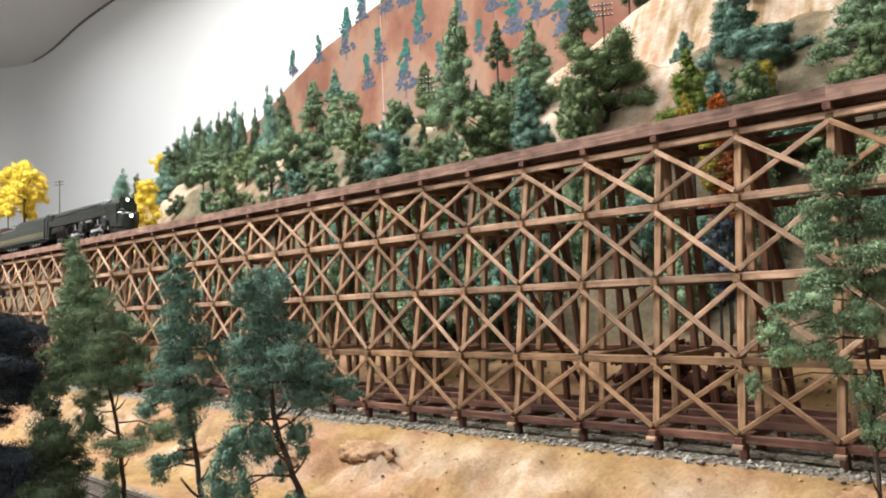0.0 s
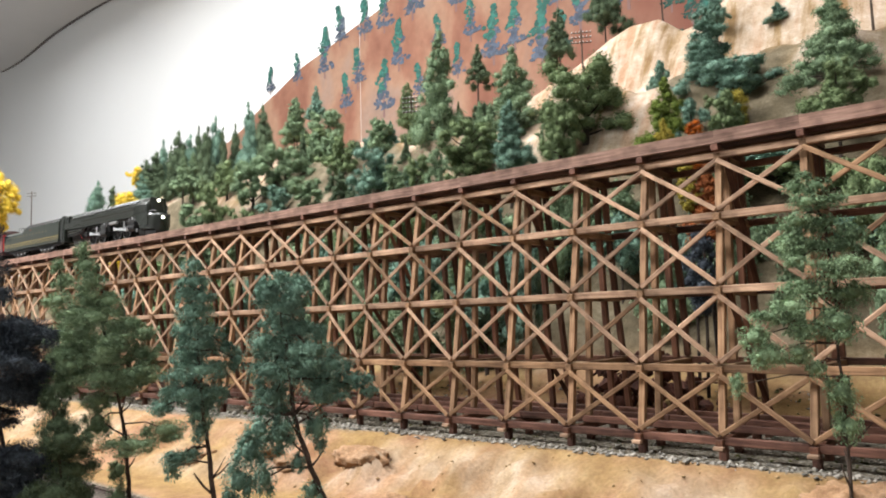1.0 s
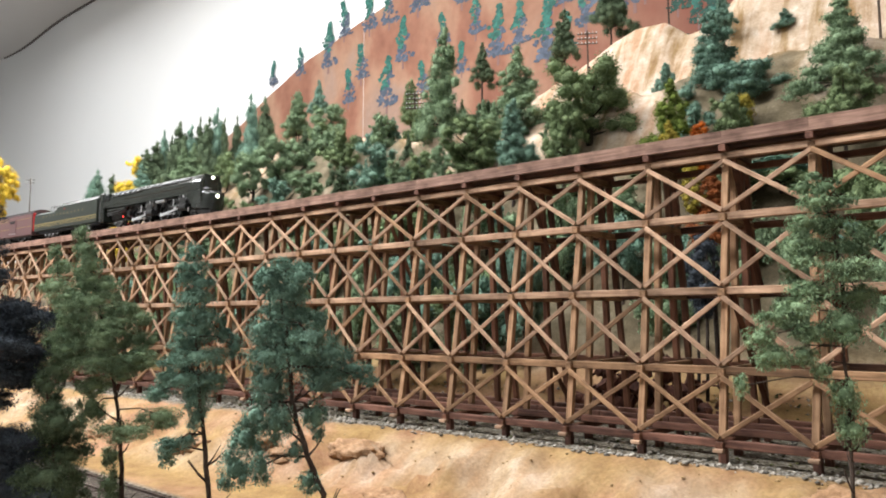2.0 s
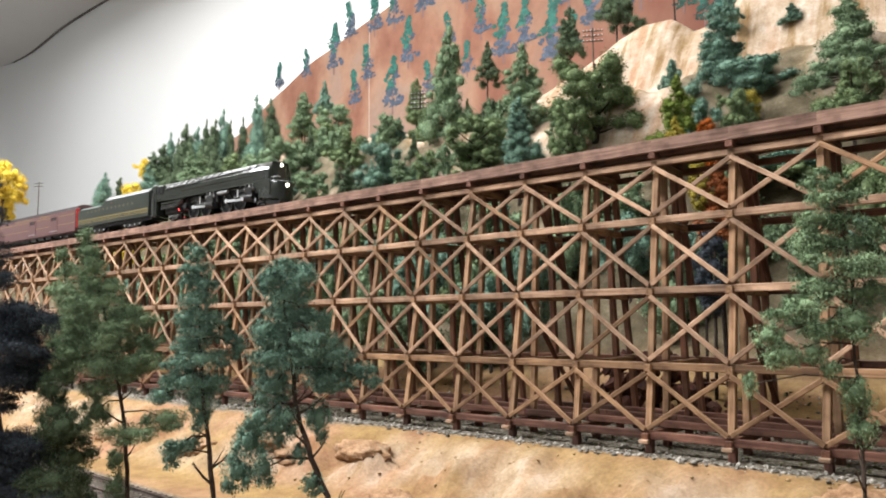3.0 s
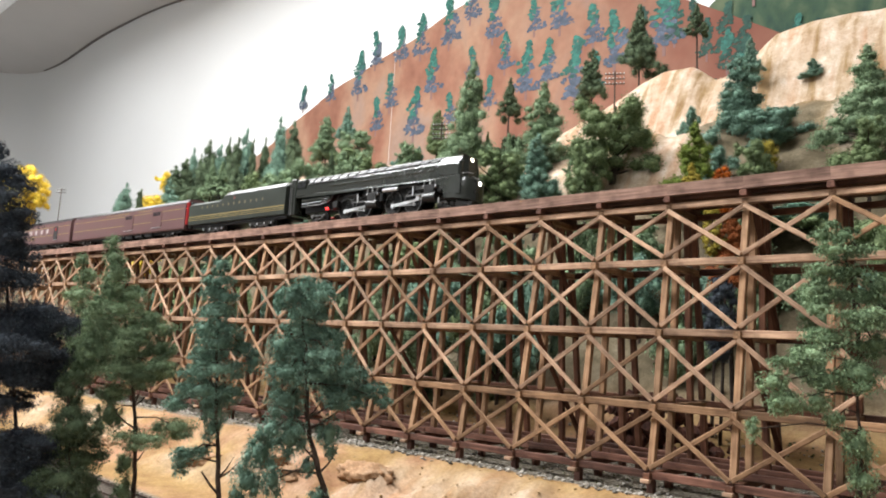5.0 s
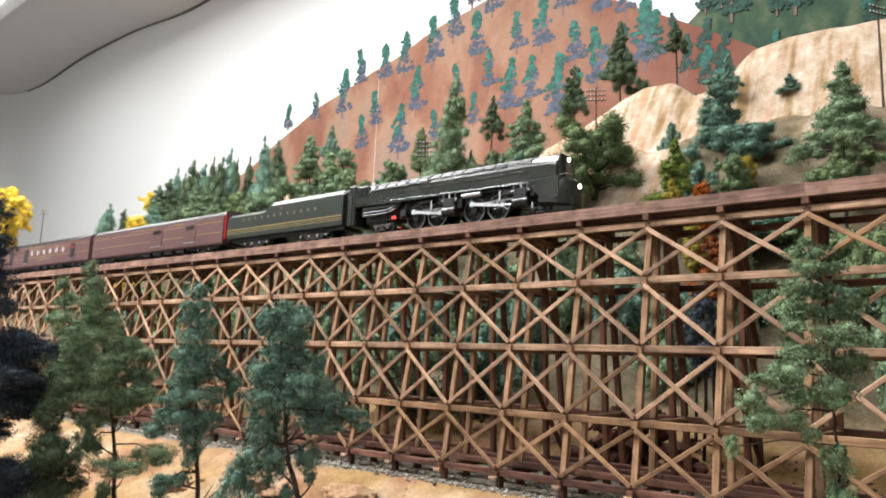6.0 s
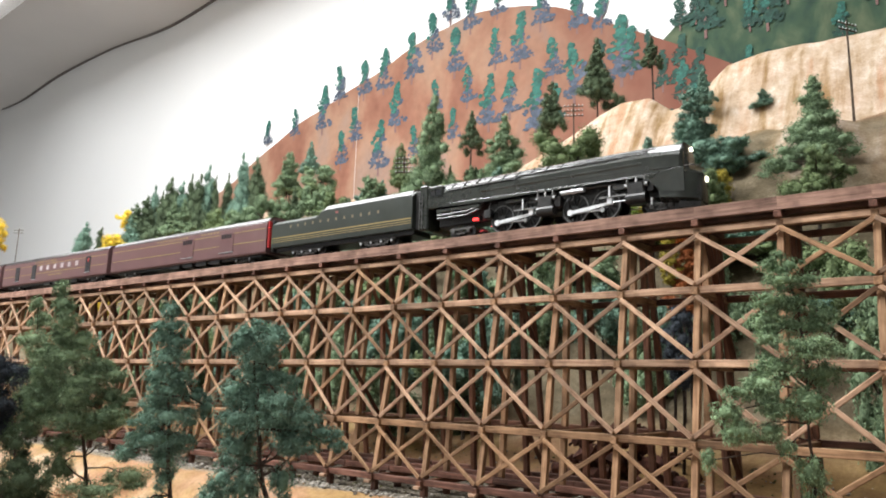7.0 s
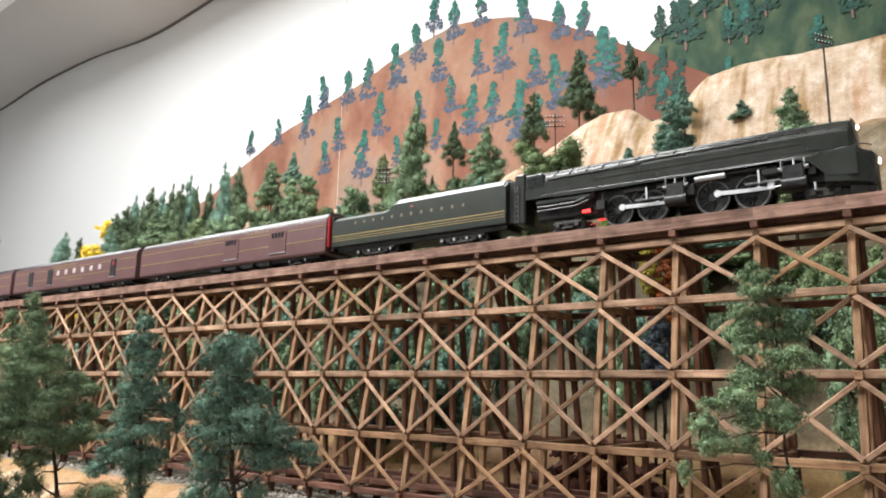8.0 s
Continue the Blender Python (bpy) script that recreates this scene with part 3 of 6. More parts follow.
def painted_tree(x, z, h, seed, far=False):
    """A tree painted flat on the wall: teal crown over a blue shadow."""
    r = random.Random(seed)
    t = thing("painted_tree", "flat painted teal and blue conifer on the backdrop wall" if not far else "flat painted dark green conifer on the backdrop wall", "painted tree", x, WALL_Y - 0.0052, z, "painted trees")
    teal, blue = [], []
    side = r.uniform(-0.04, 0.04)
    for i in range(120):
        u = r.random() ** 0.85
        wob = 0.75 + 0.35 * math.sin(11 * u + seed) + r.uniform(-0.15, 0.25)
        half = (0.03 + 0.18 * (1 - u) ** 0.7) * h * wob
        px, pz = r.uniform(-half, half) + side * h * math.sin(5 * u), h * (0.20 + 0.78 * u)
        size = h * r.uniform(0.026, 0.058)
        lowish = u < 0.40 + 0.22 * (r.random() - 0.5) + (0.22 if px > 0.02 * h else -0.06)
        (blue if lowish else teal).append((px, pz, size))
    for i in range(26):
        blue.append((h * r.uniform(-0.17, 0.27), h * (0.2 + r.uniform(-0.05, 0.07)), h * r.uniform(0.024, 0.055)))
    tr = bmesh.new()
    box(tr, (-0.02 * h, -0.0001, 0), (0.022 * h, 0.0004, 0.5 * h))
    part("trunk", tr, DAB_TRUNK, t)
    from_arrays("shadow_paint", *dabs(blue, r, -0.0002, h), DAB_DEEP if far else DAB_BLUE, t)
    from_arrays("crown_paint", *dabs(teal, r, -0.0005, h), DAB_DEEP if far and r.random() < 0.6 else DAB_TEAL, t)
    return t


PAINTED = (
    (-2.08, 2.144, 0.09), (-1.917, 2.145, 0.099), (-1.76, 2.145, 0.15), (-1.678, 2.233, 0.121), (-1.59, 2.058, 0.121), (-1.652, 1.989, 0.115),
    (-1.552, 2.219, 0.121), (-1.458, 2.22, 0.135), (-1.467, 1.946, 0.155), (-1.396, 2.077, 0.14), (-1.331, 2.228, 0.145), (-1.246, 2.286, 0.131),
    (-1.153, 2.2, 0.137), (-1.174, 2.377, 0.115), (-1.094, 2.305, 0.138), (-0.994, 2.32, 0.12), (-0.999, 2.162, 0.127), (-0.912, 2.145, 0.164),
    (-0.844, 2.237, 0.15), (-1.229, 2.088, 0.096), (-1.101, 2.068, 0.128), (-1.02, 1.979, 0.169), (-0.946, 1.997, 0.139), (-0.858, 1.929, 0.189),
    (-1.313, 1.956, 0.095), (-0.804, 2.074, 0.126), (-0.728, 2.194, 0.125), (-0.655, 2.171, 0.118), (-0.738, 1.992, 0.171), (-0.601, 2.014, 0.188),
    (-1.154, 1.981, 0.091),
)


def backdrop():
    painted_band("painted_green_hill", -0.56, 1.6, 1.4, green_top, WALL_Y - 0.002, GREEN_HILL, "far green wooded hill painted on the backdrop")
    painted_band("painted_red_hill", -2.75, -0.15, 1.3, hill_top, WALL_Y - 0.0045, RED_HILL, "rounded red-brown hill painted on the backdrop")
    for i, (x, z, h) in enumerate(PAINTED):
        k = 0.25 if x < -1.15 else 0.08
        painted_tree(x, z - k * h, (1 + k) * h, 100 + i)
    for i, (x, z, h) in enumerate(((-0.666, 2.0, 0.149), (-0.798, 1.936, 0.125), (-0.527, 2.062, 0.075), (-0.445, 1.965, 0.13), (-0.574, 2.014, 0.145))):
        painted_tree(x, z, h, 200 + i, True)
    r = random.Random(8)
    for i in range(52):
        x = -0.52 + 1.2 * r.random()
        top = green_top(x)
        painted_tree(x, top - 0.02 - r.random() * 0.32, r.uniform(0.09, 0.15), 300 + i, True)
    # the joint between two backdrop boards
    bm = bmesh.new()
    box(bm, (-1.578, WALL_Y - 0.0050, 1.3), (-1.5765, WALL_Y - 0.0046, 2.9))
    tagged(part("backdrop_joint", bm, plain("joint_grey", (0.50, 0.47, 0.44), 0.7)), "thin joint between two backdrop boards", "trim", kind="structure")


backdrop()


# ---- trees ----
def tufts(clumps, leaf, per_area, seed, fuzz=0.16, droop=0.0):
    """Triangles of foam: thickly over each clump, with a dark heart inside. Clumps: centre and three radii."""
    g = np.random.default_rng(seed)
    vs, fs, n = [], [], 0
    ico = [(0, 0, 1), (0.894, 0, 0.447), (0.276, 0.851, 0.447), (-0.724, 0.526, 0.447), (-0.724, -0.526, 0.447), (0.276, -0.851, 0.447), (0.724, 0.526, -0.447), (-0.276, 0.851, -0.447), (-0.894, 0, -0.447), (-0.276, -0.851, -0.447), (0.724, -0.526, -0.447), (0, 0, -1)]
    tri = [(0, 1, 2), (0, 2, 3), (0, 3, 4), (0, 4, 5), (0, 5, 1), (1, 6, 2), (2, 7, 3), (3, 8, 4), (4, 9, 5), (5, 10, 1), (2, 6, 7), (3, 7, 8), (4, 8, 9), (5, 9, 10), (1, 10, 6), (6, 11, 7), (7, 11, 8), (8, 11, 9), (9, 11, 10), (10, 11, 6)]
    for c in clumps:
        c = np.asarray(c, float)
        ctr, rad = c[:3], c[3:6]
        area = 4 * math.pi * (rad.prod()) ** (2 / 3)
        k = int(max(12, per_area * area / leaf**2))
        d = g.normal(size=(k, 3))
        d /= np.linalg.norm(d, axis=1)[:, None]
        lump = 1 + fuzz * (np.sin(d @ g.normal(0, 5, (3, 3)) + g.uniform(0, 6, 3)).sum(1) / 2)
        r = (0.60 + (0.46 + 0.16 * droop) * g.random(k) ** 0.7) * lump
        p = ctr + d * rad * r[:, None]
        e1, e2 = g.normal(size=(k, 3)), g.normal(size=(k, 3))
        e1 /= np.linalg.norm(e1, axis=1)[:, None]
        e2 /= np.linalg.norm(e2, axis=1)[:, None]
        e2 = e2 + d * 0.5 * droop + np.array((0, 0, -1.1 * droop))
        s = leaf * g.uniform(0.6, 1.35, k)[:, None]
        wide, tall = 0.5 - 0.16 * droop, 0.9 + 0.25 * droop
        tv = np.stack([p - wide * s * e1, p + wide * s * e1, p + tall * s * e2], 1).reshape(-1, 3)
        vs.append(tv)
        fs.append(np.arange(3 * k).reshape(-1, 3) + n)
        n += 3 * k
        vs.append(ctr + np.array(ico) * rad * (0.72 - 0.16 * droop))
        fs.append(np.array(tri) + n)
        n += 12
    return np.concatenate(vs), np.concatenate(fs)


def limb(bm, pts, r0, r1, n=6):
    """A tapering, crooked limb through the points."""
    rings = []
    for i, p in enumerate(pts):
        u = i / (len(pts) - 1)
        d = (Vector(pts[min(i + 1, len(pts) - 1)]) - Vector(pts[max(i - 1, 0)])).normalized()
        q = d.to_track_quat("Z", "Y")
        r = r0 + (r1 - r0) * u
        rings.append([Vector(p) + q @ Vector((r * math.cos(2 * math.pi * k / n), r * math.sin(2 * math.pi * k / n), 0)) for k in range(n)])
    return loft(bm, rings)


FACE = radians(41.0)
ALONG = Vector((math.cos(FACE), math.sin(FACE), 0))
INTO = Vector((-math.sin(FACE), math.cos(FACE), 0))


def aisle_tree(name, label, at, trunk, clumps, leaf_mat, seed, leaf=0.0008, thick=1.5, trunk_r=0.0016, twigs=10, grow=0.96):
    """A near tree: wire trunk, bare twigs and hanging foam clumps."""
    x, y, z0 = at
    ground = land(x, y)[0]
    t = thing(name, label, "tree", x, y, ground - 0.002, "model trees near the aisle")
    up = z0 - ground + 0.002
    r = random.Random(seed)
    line = [ALONG * u + Vector((0, 0, v + up)) for u, v in trunk]
    low = line[0].copy()
    line = [p for p in line if p.z > 0.004]
    line.insert(0, Vector((line[0].x + 0.4 * (low.x - line[0].x), line[0].y + 0.4 * (low.y - line[0].y), 0)))
    bm = bmesh.new()
    fine = []
    for a, b in zip(line, line[1:]):
        for i in range(4):
            fine.append(a.lerp(b, i / 4) + Vector((r.uniform(-1, 1), r.uniform(-1, 1), 0)) * 0.0005)
    fine.append(line[-1])
    limb(bm, fine, trunk_r, 0.0005)
    full = []
    for u, v, ru, rv in clumps:
        z = v + up
        if z < rv * 0.6:
            continue
        d = r.uniform(-0.6, 0.6) * ru
        c = ALONG * u + INTO * d + Vector((0, 0, z))
        ru, rv = ru * grow, rv * grow
        full.append((*c, ru, ru * r.uniform(0.8, 1.1), rv))
        # a branch from the trunk into the clump
        near = min(fine, key=lambda p: abs(p.z - (z + 0.006)) + 0.3 * (p - c).length)
        mid = near.lerp(c, 0.5) + Vector((0, 0, 0.003))
        limb(bm, [near, mid, c], trunk_r * 0.36, 0.0003, 5)
        # a fringe of small tufts hanging round it
        for i in range(5):
            a = r.uniform(0, 2 * math.pi)
            e = c + ALONG * (ru * 0.85 * math.cos(a)) + INTO * (r.uniform(-0.7, 0.7) * ru) + Vector((0, 0, rv * 0.8 * math.sin(a) - 0.1 * rv))
            s = r.uniform(0.24, 0.42)
            full.append((*e, ru * s, ru * s, rv * s * 1.1))
    for i in range(twigs):
        p = r.choice(fine[2: len(fine) * 2 // 3])
        q = p + ALONG * r.uniform(-0.012, 0.012) + INTO * r.uniform(-0.01, 0.01) + Vector((0, 0, r.uniform(0.006, 0.014)))
        limb(bm, [p, p.lerp(q, 0.5) + Vector((0, 0, -0.001)), q], 0.0007, 0.0002, 4)
    part("trunk", bm, BARK, t)
    v, f = tufts(full, leaf, thick, seed, 0.22, 0.55)
    from_arrays("crown", v, f, leaf_mat, t)
    return t


TALL_DROOPING_AT, TALL_DROOPING_TRUNK = (-0.0927, -0.25, 1.1575), ((0.0005, 0.0088), (-0.0087, 0.0304), (-0.0135, 0.0489), (-0.0161, 0.0691), (-0.019, 0.0896), (-0.0191, 0.1066))
TALL_DROOPING_CLUMPS = ((-0.0184, 0.1085, 0.0095, 0.005), (-0.0115, 0.1041, 0.0069, 0.0055), (-0.0243, 0.1029, 0.0069, 0.0055), (-0.0175, 0.0964, 0.0095, 0.005), (-0.0199, 0.088, 0.01, 0.005), (-0.0099, 0.0864, 0.0095, 0.005), (-0.0288, 0.0807, 0.0069, 0.0055), (-0.0181, 0.0777, 0.0121, 0.006), (-0.0045, 0.0769, 0.0095, 0.006), (-0.0247, 0.0686, 0.0095, 0.0065), (-0.0105, 0.0673, 0.0127, 0.0065), (0.0033, 0.0701, 0.009, 0.005), (0.0128, 0.0635, 0.009, 0.0038), (0.0004, 0.0593, 0.0116, 0.0045), (-0.0236, 0.0559, 0.009, 0.0065), (-0.0037, 0.0419, 0.005, 0.0091), (-0.0203, 0.0405, 0.0071, 0.0086), (-0.0297, 0.0425, 0.0063, 0.0065), (-0.0345, 0.0322, 0.0071, 0.0086), (-0.0395, 0.0195, 0.0069, 0.0086), (-0.0264, 0.0212, 0.0048, 0.0075), (-0.0121, 0.0275, 0.0037, 0.0045), (-0.0064, 0.014, 0.0053, 0.005), (0.0201, 0.0584, 0.0042, 0.0023))
SLIM_AT, SLIM_TRUNK = (-0.184, -0.252, 1.1455), ((0.0028, 0.0047), (-0.0009, 0.0379), (-0.0043, 0.0614), (-0.0063, 0.0883), (-0.0091, 0.1312))
SLIM_CLUMPS = ((-0.0093, 0.1337, 0.0044, 0.0053), (-0.0085, 0.1251, 0.0075, 0.0044), (-0.0122, 0.1186, 0.0062, 0.0042), (-0.004, 0.1166, 0.0062, 0.0047), (-0.0082, 0.1084, 0.0106, 0.005), (-0.0135, 0.0995, 0.0081, 0.0047), (-0.0011, 0.099, 0.0087, 0.0047), (-0.0065, 0.0913, 0.0118, 0.0053), (0.0072, 0.0891, 0.0056, 0.0042), (0.0139, 0.0828, 0.0044, 0.0059), (-0.0133, 0.0849, 0.0093, 0.0047), (-0.0041, 0.0782, 0.0137, 0.0053), (-0.0185, 0.0756, 0.0069, 0.0047), (-0.0219, 0.0658, 0.0069, 0.0042), (-0.0109, 0.0664, 0.0125, 0.0059), (0.002, 0.0659, 0.0081, 0.0059), (-0.0273, 0.0589, 0.0062, 0.0042), (-0.0055, 0.0547, 0.0075, 0.0071), (-0.0053, 0.0459, 0.005, 0.0053), (-0.0162, 0.0329, 0.0081, 0.0039), (-0.0204, 0.0268, 0.0047, 0.0053), (-0.0091, 0.0351, 0.005, 0.003))
BUSHY_AT, BUSHY_TRUNK = (-0.284, -0.25, 1.127), ((0.0043, 0.005), (0.0023, 0.0337), (-0.0014, 0.0611), (-0.0066, 0.0889), (-0.0156, 0.124), (-0.0265, 0.169))
BUSHY_CLUMPS = ((-0.0273, 0.1701, 0.0047, 0.0052), (-0.0247, 0.1599, 0.0062, 0.0063), (-0.0213, 0.1491, 0.0088, 0.0063), (-0.0244, 0.138, 0.0088, 0.0063), (-0.0112, 0.1373, 0.0095, 0.0056), (-0.0181, 0.1275, 0.0161, 0.0063), (-0.0008, 0.122, 0.0095, 0.0056), (-0.0258, 0.1177, 0.0102, 0.0063), (-0.01, 0.1129, 0.0168, 0.007), (0.0091, 0.1175, 0.0073, 0.0038), (-0.0302, 0.1053, 0.0117, 0.0063), (-0.0131, 0.102, 0.0183, 0.0077), (0.0076, 0.1038, 0.0095, 0.0056), (-0.0346, 0.0937, 0.011, 0.0063), (-0.0386, 0.085, 0.0088, 0.0056), (-0.0119, 0.0907, 0.0168, 0.0056), (0.011, 0.092, 0.0124, 0.0063), (-0.0181, 0.0756, 0.011, 0.0049), (-0.0179, 0.0616, 0.008, 0.0104), (0.007, 0.0491, 0.0146, 0.0052), (0.024, 0.0563, 0.0124, 0.0059), (-0.004, 0.0327, 0.0051, 0.007), (-0.0036, 0.0164, 0.0066, 0.009), (0.0009, 0.0858, 0.011, 0.0056))
SMALL_AT, SMALL_TRUNK = (-0.775, -0.1, 1.147), ((0.0237, -0.0105), (0.0126, 0.0711), (-0.0005, 0.176))
SMALL_CLUMPS = ((-0.0017, 0.1802, 0.0073, 0.0097), (0.0022, 0.159, 0.0123, 0.0124), (0.002, 0.1363, 0.016, 0.0124), (0.0102, 0.1156, 0.0189, 0.0138), (0.0056, 0.0944, 0.0218, 0.0138), (0.014, 0.0712, 0.0232, 0.0138), (0.0051, 0.0513, 0.0189, 0.0111))
PALE_AT, PALE_TRUNK = (0.075, -0.088, 1.158), ((0.0077, 0.0238), (0.008, 0.041), (0.0075, 0.0719), (0.0086, 0.1036), (0.0058, 0.1277), (-0.0013, 0.152))
PALE_CLUMPS = ((-0.0024, 0.1525, 0.0038, 0.0023), (-0.0068, 0.1473, 0.0054, 0.0033), (0.0013, 0.1472, 0.0059, 0.0041), (-0.0026, 0.1398, 0.0092, 0.0039), (0.0098, 0.1405, 0.0065, 0.0033), (-0.007, 0.1303, 0.0086, 0.0039), (0.0045, 0.1298, 0.0108, 0.0044), (-0.0087, 0.1209, 0.0086, 0.0039), (0.0046, 0.119, 0.0124, 0.0051), (0.0169, 0.1229, 0.007, 0.0067), (-0.0083, 0.1123, 0.007, 0.0033), (0.0081, 0.1076, 0.0135, 0.0051), (-0.0026, 0.0982, 0.0114, 0.0051), (0.0145, 0.0959, 0.0086, 0.0062), (-0.0133, 0.0902, 0.0097, 0.0041), (-0.0239, 0.0854, 0.0081, 0.0036), (-0.0305, 0.0761, 0.0065, 0.0057), (-0.024, 0.0675, 0.0092, 0.0057), (-0.0413, 0.0541, 0.0032, 0.0057), (-0.0055, 0.079, 0.0097, 0.0046), (-0.0109, 0.0683, 0.0065, 0.0046), (-0.0047, 0.0608, 0.0043, 0.0046), (0.0077, 0.0824, 0.0108, 0.0077), (0.0071, 0.0486, 0.007, 0.0093), (0.0094, 0.0334, 0.0065, 0.0077))
DARK_AT, DARK_TRUNK = (-0.335, -0.3, 1.129), ((0.0076, 0.0), (-0.004, 0.0623), (-0.0195, 0.1393), (-0.0386, 0.2273))
DARK_CLUMPS = ((-0.0356, 0.2245, 0.0036, 0.0048), (-0.0301, 0.2108, 0.0094, 0.0062), (-0.0239, 0.2032, 0.0094, 0.0048), (-0.0283, 0.1921, 0.0131, 0.0069), (-0.0193, 0.1796, 0.0131, 0.0062), (-0.0252, 0.1682, 0.016, 0.0076), (-0.015, 0.1578, 0.0131, 0.0062), (-0.0204, 0.1429, 0.0182, 0.0076), (-0.0041, 0.1186, 0.0189, 0.0076), (0.009, 0.1122, 0.0152, 0.0076), (-0.0054, 0.1007, 0.0232, 0.009), (0.0134, 0.0947, 0.0123, 0.0076), (-0.0067, 0.0831, 0.0225, 0.0083), (0.008, 0.0804, 0.0145, 0.0062), (-0.0115, 0.0653, 0.0145, 0.0055), (0.0031, 0.0352, 0.0225, 0.0083), (0.0128, 0.0426, 0.016, 0.0069), (0.0022, 0.0148, 0.0254, 0.0124), (0.0208, 0.0125, 0.0182, 0.0118), (-0.0283, 0.1101, 0.0218, 0.0207), (-0.0189, 0.0408, 0.0145, 0.0207))
SHADY_AT, SHADY_TRUNK = (-0.298, -0.28, 1.12), ((0.0024, 0.013), (-0.0016, 0.0408), (-0.0074, 0.0774))
SHADY_CLUMPS = ((-0.0094, 0.0821, 0.0085, 0.0061), (-0.0065, 0.07, 0.0113, 0.0074), (0.002, 0.0624, 0.0099, 0.0074), (-0.0058, 0.0526, 0.0142, 0.0081), (0.0044, 0.0425, 0.0113, 0.0081), (-0.0032, 0.0308, 0.0163, 0.0088), (0.0069, 0.0214, 0.0106, 0.0081), (-0.0044, 0.0129, 0.0163, 0.0074))
RIDGE_CONIFERS = (
    (-1.818, 0.4, 1.657, 0.041), (-1.725, 0.4, 1.629, 0.033), (-1.87, 0.4, 1.609, 0.025), (-1.499, 0.36, 1.618, 0.041), (-1.512, 0.38, 1.661, 0.045),
    (-1.497, 0.4, 1.681, 0.042), (-1.501, 0.42, 1.716, 0.028), (-1.465, 0.42, 1.696, 0.022), (-1.392, 0.4, 1.714, 0.041), (-1.373, 0.42, 1.705, 0.033),
    (-1.37, 0.44, 1.729, 0.025), (-1.329, 0.44, 1.72, 0.038), (-1.331, 0.46, 1.751, 0.033), (-1.3, 0.46, 1.718, 0.021), (-1.31, 0.5, 1.735, 0.027),
    (-1.233, 0.48, 1.767, 0.04), (-1.203, 0.5, 1.759, 0.037),
)
HILL_CONES = (
    (LEAF_BLUE, -0.154, 0.42, 1.635, 0.1, 1.491),
    (LEAF_GREEN, -1.26, 0.36, 1.631, 0.05, 1.55),
    (LEAF_GREEN, -1.265, 0.34, 1.621, 0.042, 1.546),
    (LEAF_GREEN, -1.086, 0.5, 1.743, 0.074, 1.656),
    (LEAF_GREEN, -1.103, 0.52, 1.754, 0.056, 1.653),
    (LEAF_BLUE, -1.131, 0.6, 1.805, 0.075, 1.726),
    (LEAF_BLUE, -0.732, 0.44, 1.607, 0.036, 1.548),
    (LEAF_OLIVE, -0.743, 0.5, 1.696, 0.06, 1.611),
    (LEAF_GREEN, -0.601, 0.43, 1.743, 0.087, 1.524),
    (LEAF_SHADE, -0.668, 0.62, 1.782, 0.06, 1.703),
    (LEAF_GREEN, -0.477, 0.46, 1.683, 0.087, 1.489),
    (LEAF_BLUE, -0.393, 0.33, 1.547, 0.101, 1.451),
    (LEAF_SHADE, -0.531, 0.7, 1.839, 0.061, 1.741),
    (LEAF_SHADE, -0.485, 0.8, 1.957, 0.07, 1.816),
    (LEAF_SHADE, -0.389, 0.85, 1.95, 0.051, 1.886),
    (LEAF_BLUE, -0.2, 0.6, 1.738, 0.031, 1.679),
    (LEAF_BLUE, -0.121, 0.62, 1.671, 0.052, 1.616),
    (LEAF_GREEN, -0.006, 0.4, 1.605, 0.094, 1.464),
)
HILL_SPREADING = (
    (LEAF_GREEN, -0.992, 0.33, 1.573, 0.086, 1.478),
    (LEAF_GREEN, -0.937, 0.36, 1.598, 0.107, 1.491),
    (LEAF_GREEN, -0.793, 0.3, 1.495, 0.067, 1.447),
    (LEAF_BLUE, -0.655, 0.33, 1.531, 0.099, 1.448),
    (LEAF_OLIVE, -0.474, 0.34, 1.542, 0.091, 1.465),
    (LEAF_OLIVE, -0.306, 0.38, 1.596, 0.146, 1.467),
    (LEAF_BLUE, -0.107, 0.4, 1.556, 0.087, 1.486),
    (LEAF_GREEN, -0.581, 0.3, 1.483, 0.051, 1.435),
)
HILL_BUSHES = (
    (LEAF_OLIVE, -1.128, 0.36, 1.595, 0.07, 1.526),
    (LEAF_GREEN, -0.994, 0.52, 1.702, 0.085, 1.631),
    (LEAF_OLIVE, -0.959, 0.46, 1.645, 0.08, 1.587),
    (LEAF_OLIVE, -1.087, 0.3, 1.535, 0.066, 1.455),
    (LEAF_GREEN, -1.133, 0.28, 1.493, 0.056, 1.45),
    (LEAF_OLIVE, -0.323, 0.34, 1.53, 0.067, 1.459),
    (LEAF_OLIVE, -0.102, 0.33, 1.494, 0.05, 1.452),
    (LEAF_BLUE, -0.233, 0.46, 1.593, 0.029, 1.555),
    (LEAF_BLUE, -0.155, 0.36, 1.501, 0.047, 1.46),
    (LEAF_OLIVE, 0.008, 0.32, 1.492, 0.067, 1.44),
    (LEAF_OLIVE, -0.532, 0.3, 1.489, 0.041, 1.451),
    (LEAF_GREEN, -0.483, 0.28, 1.487, 0.04, 1.442),
)
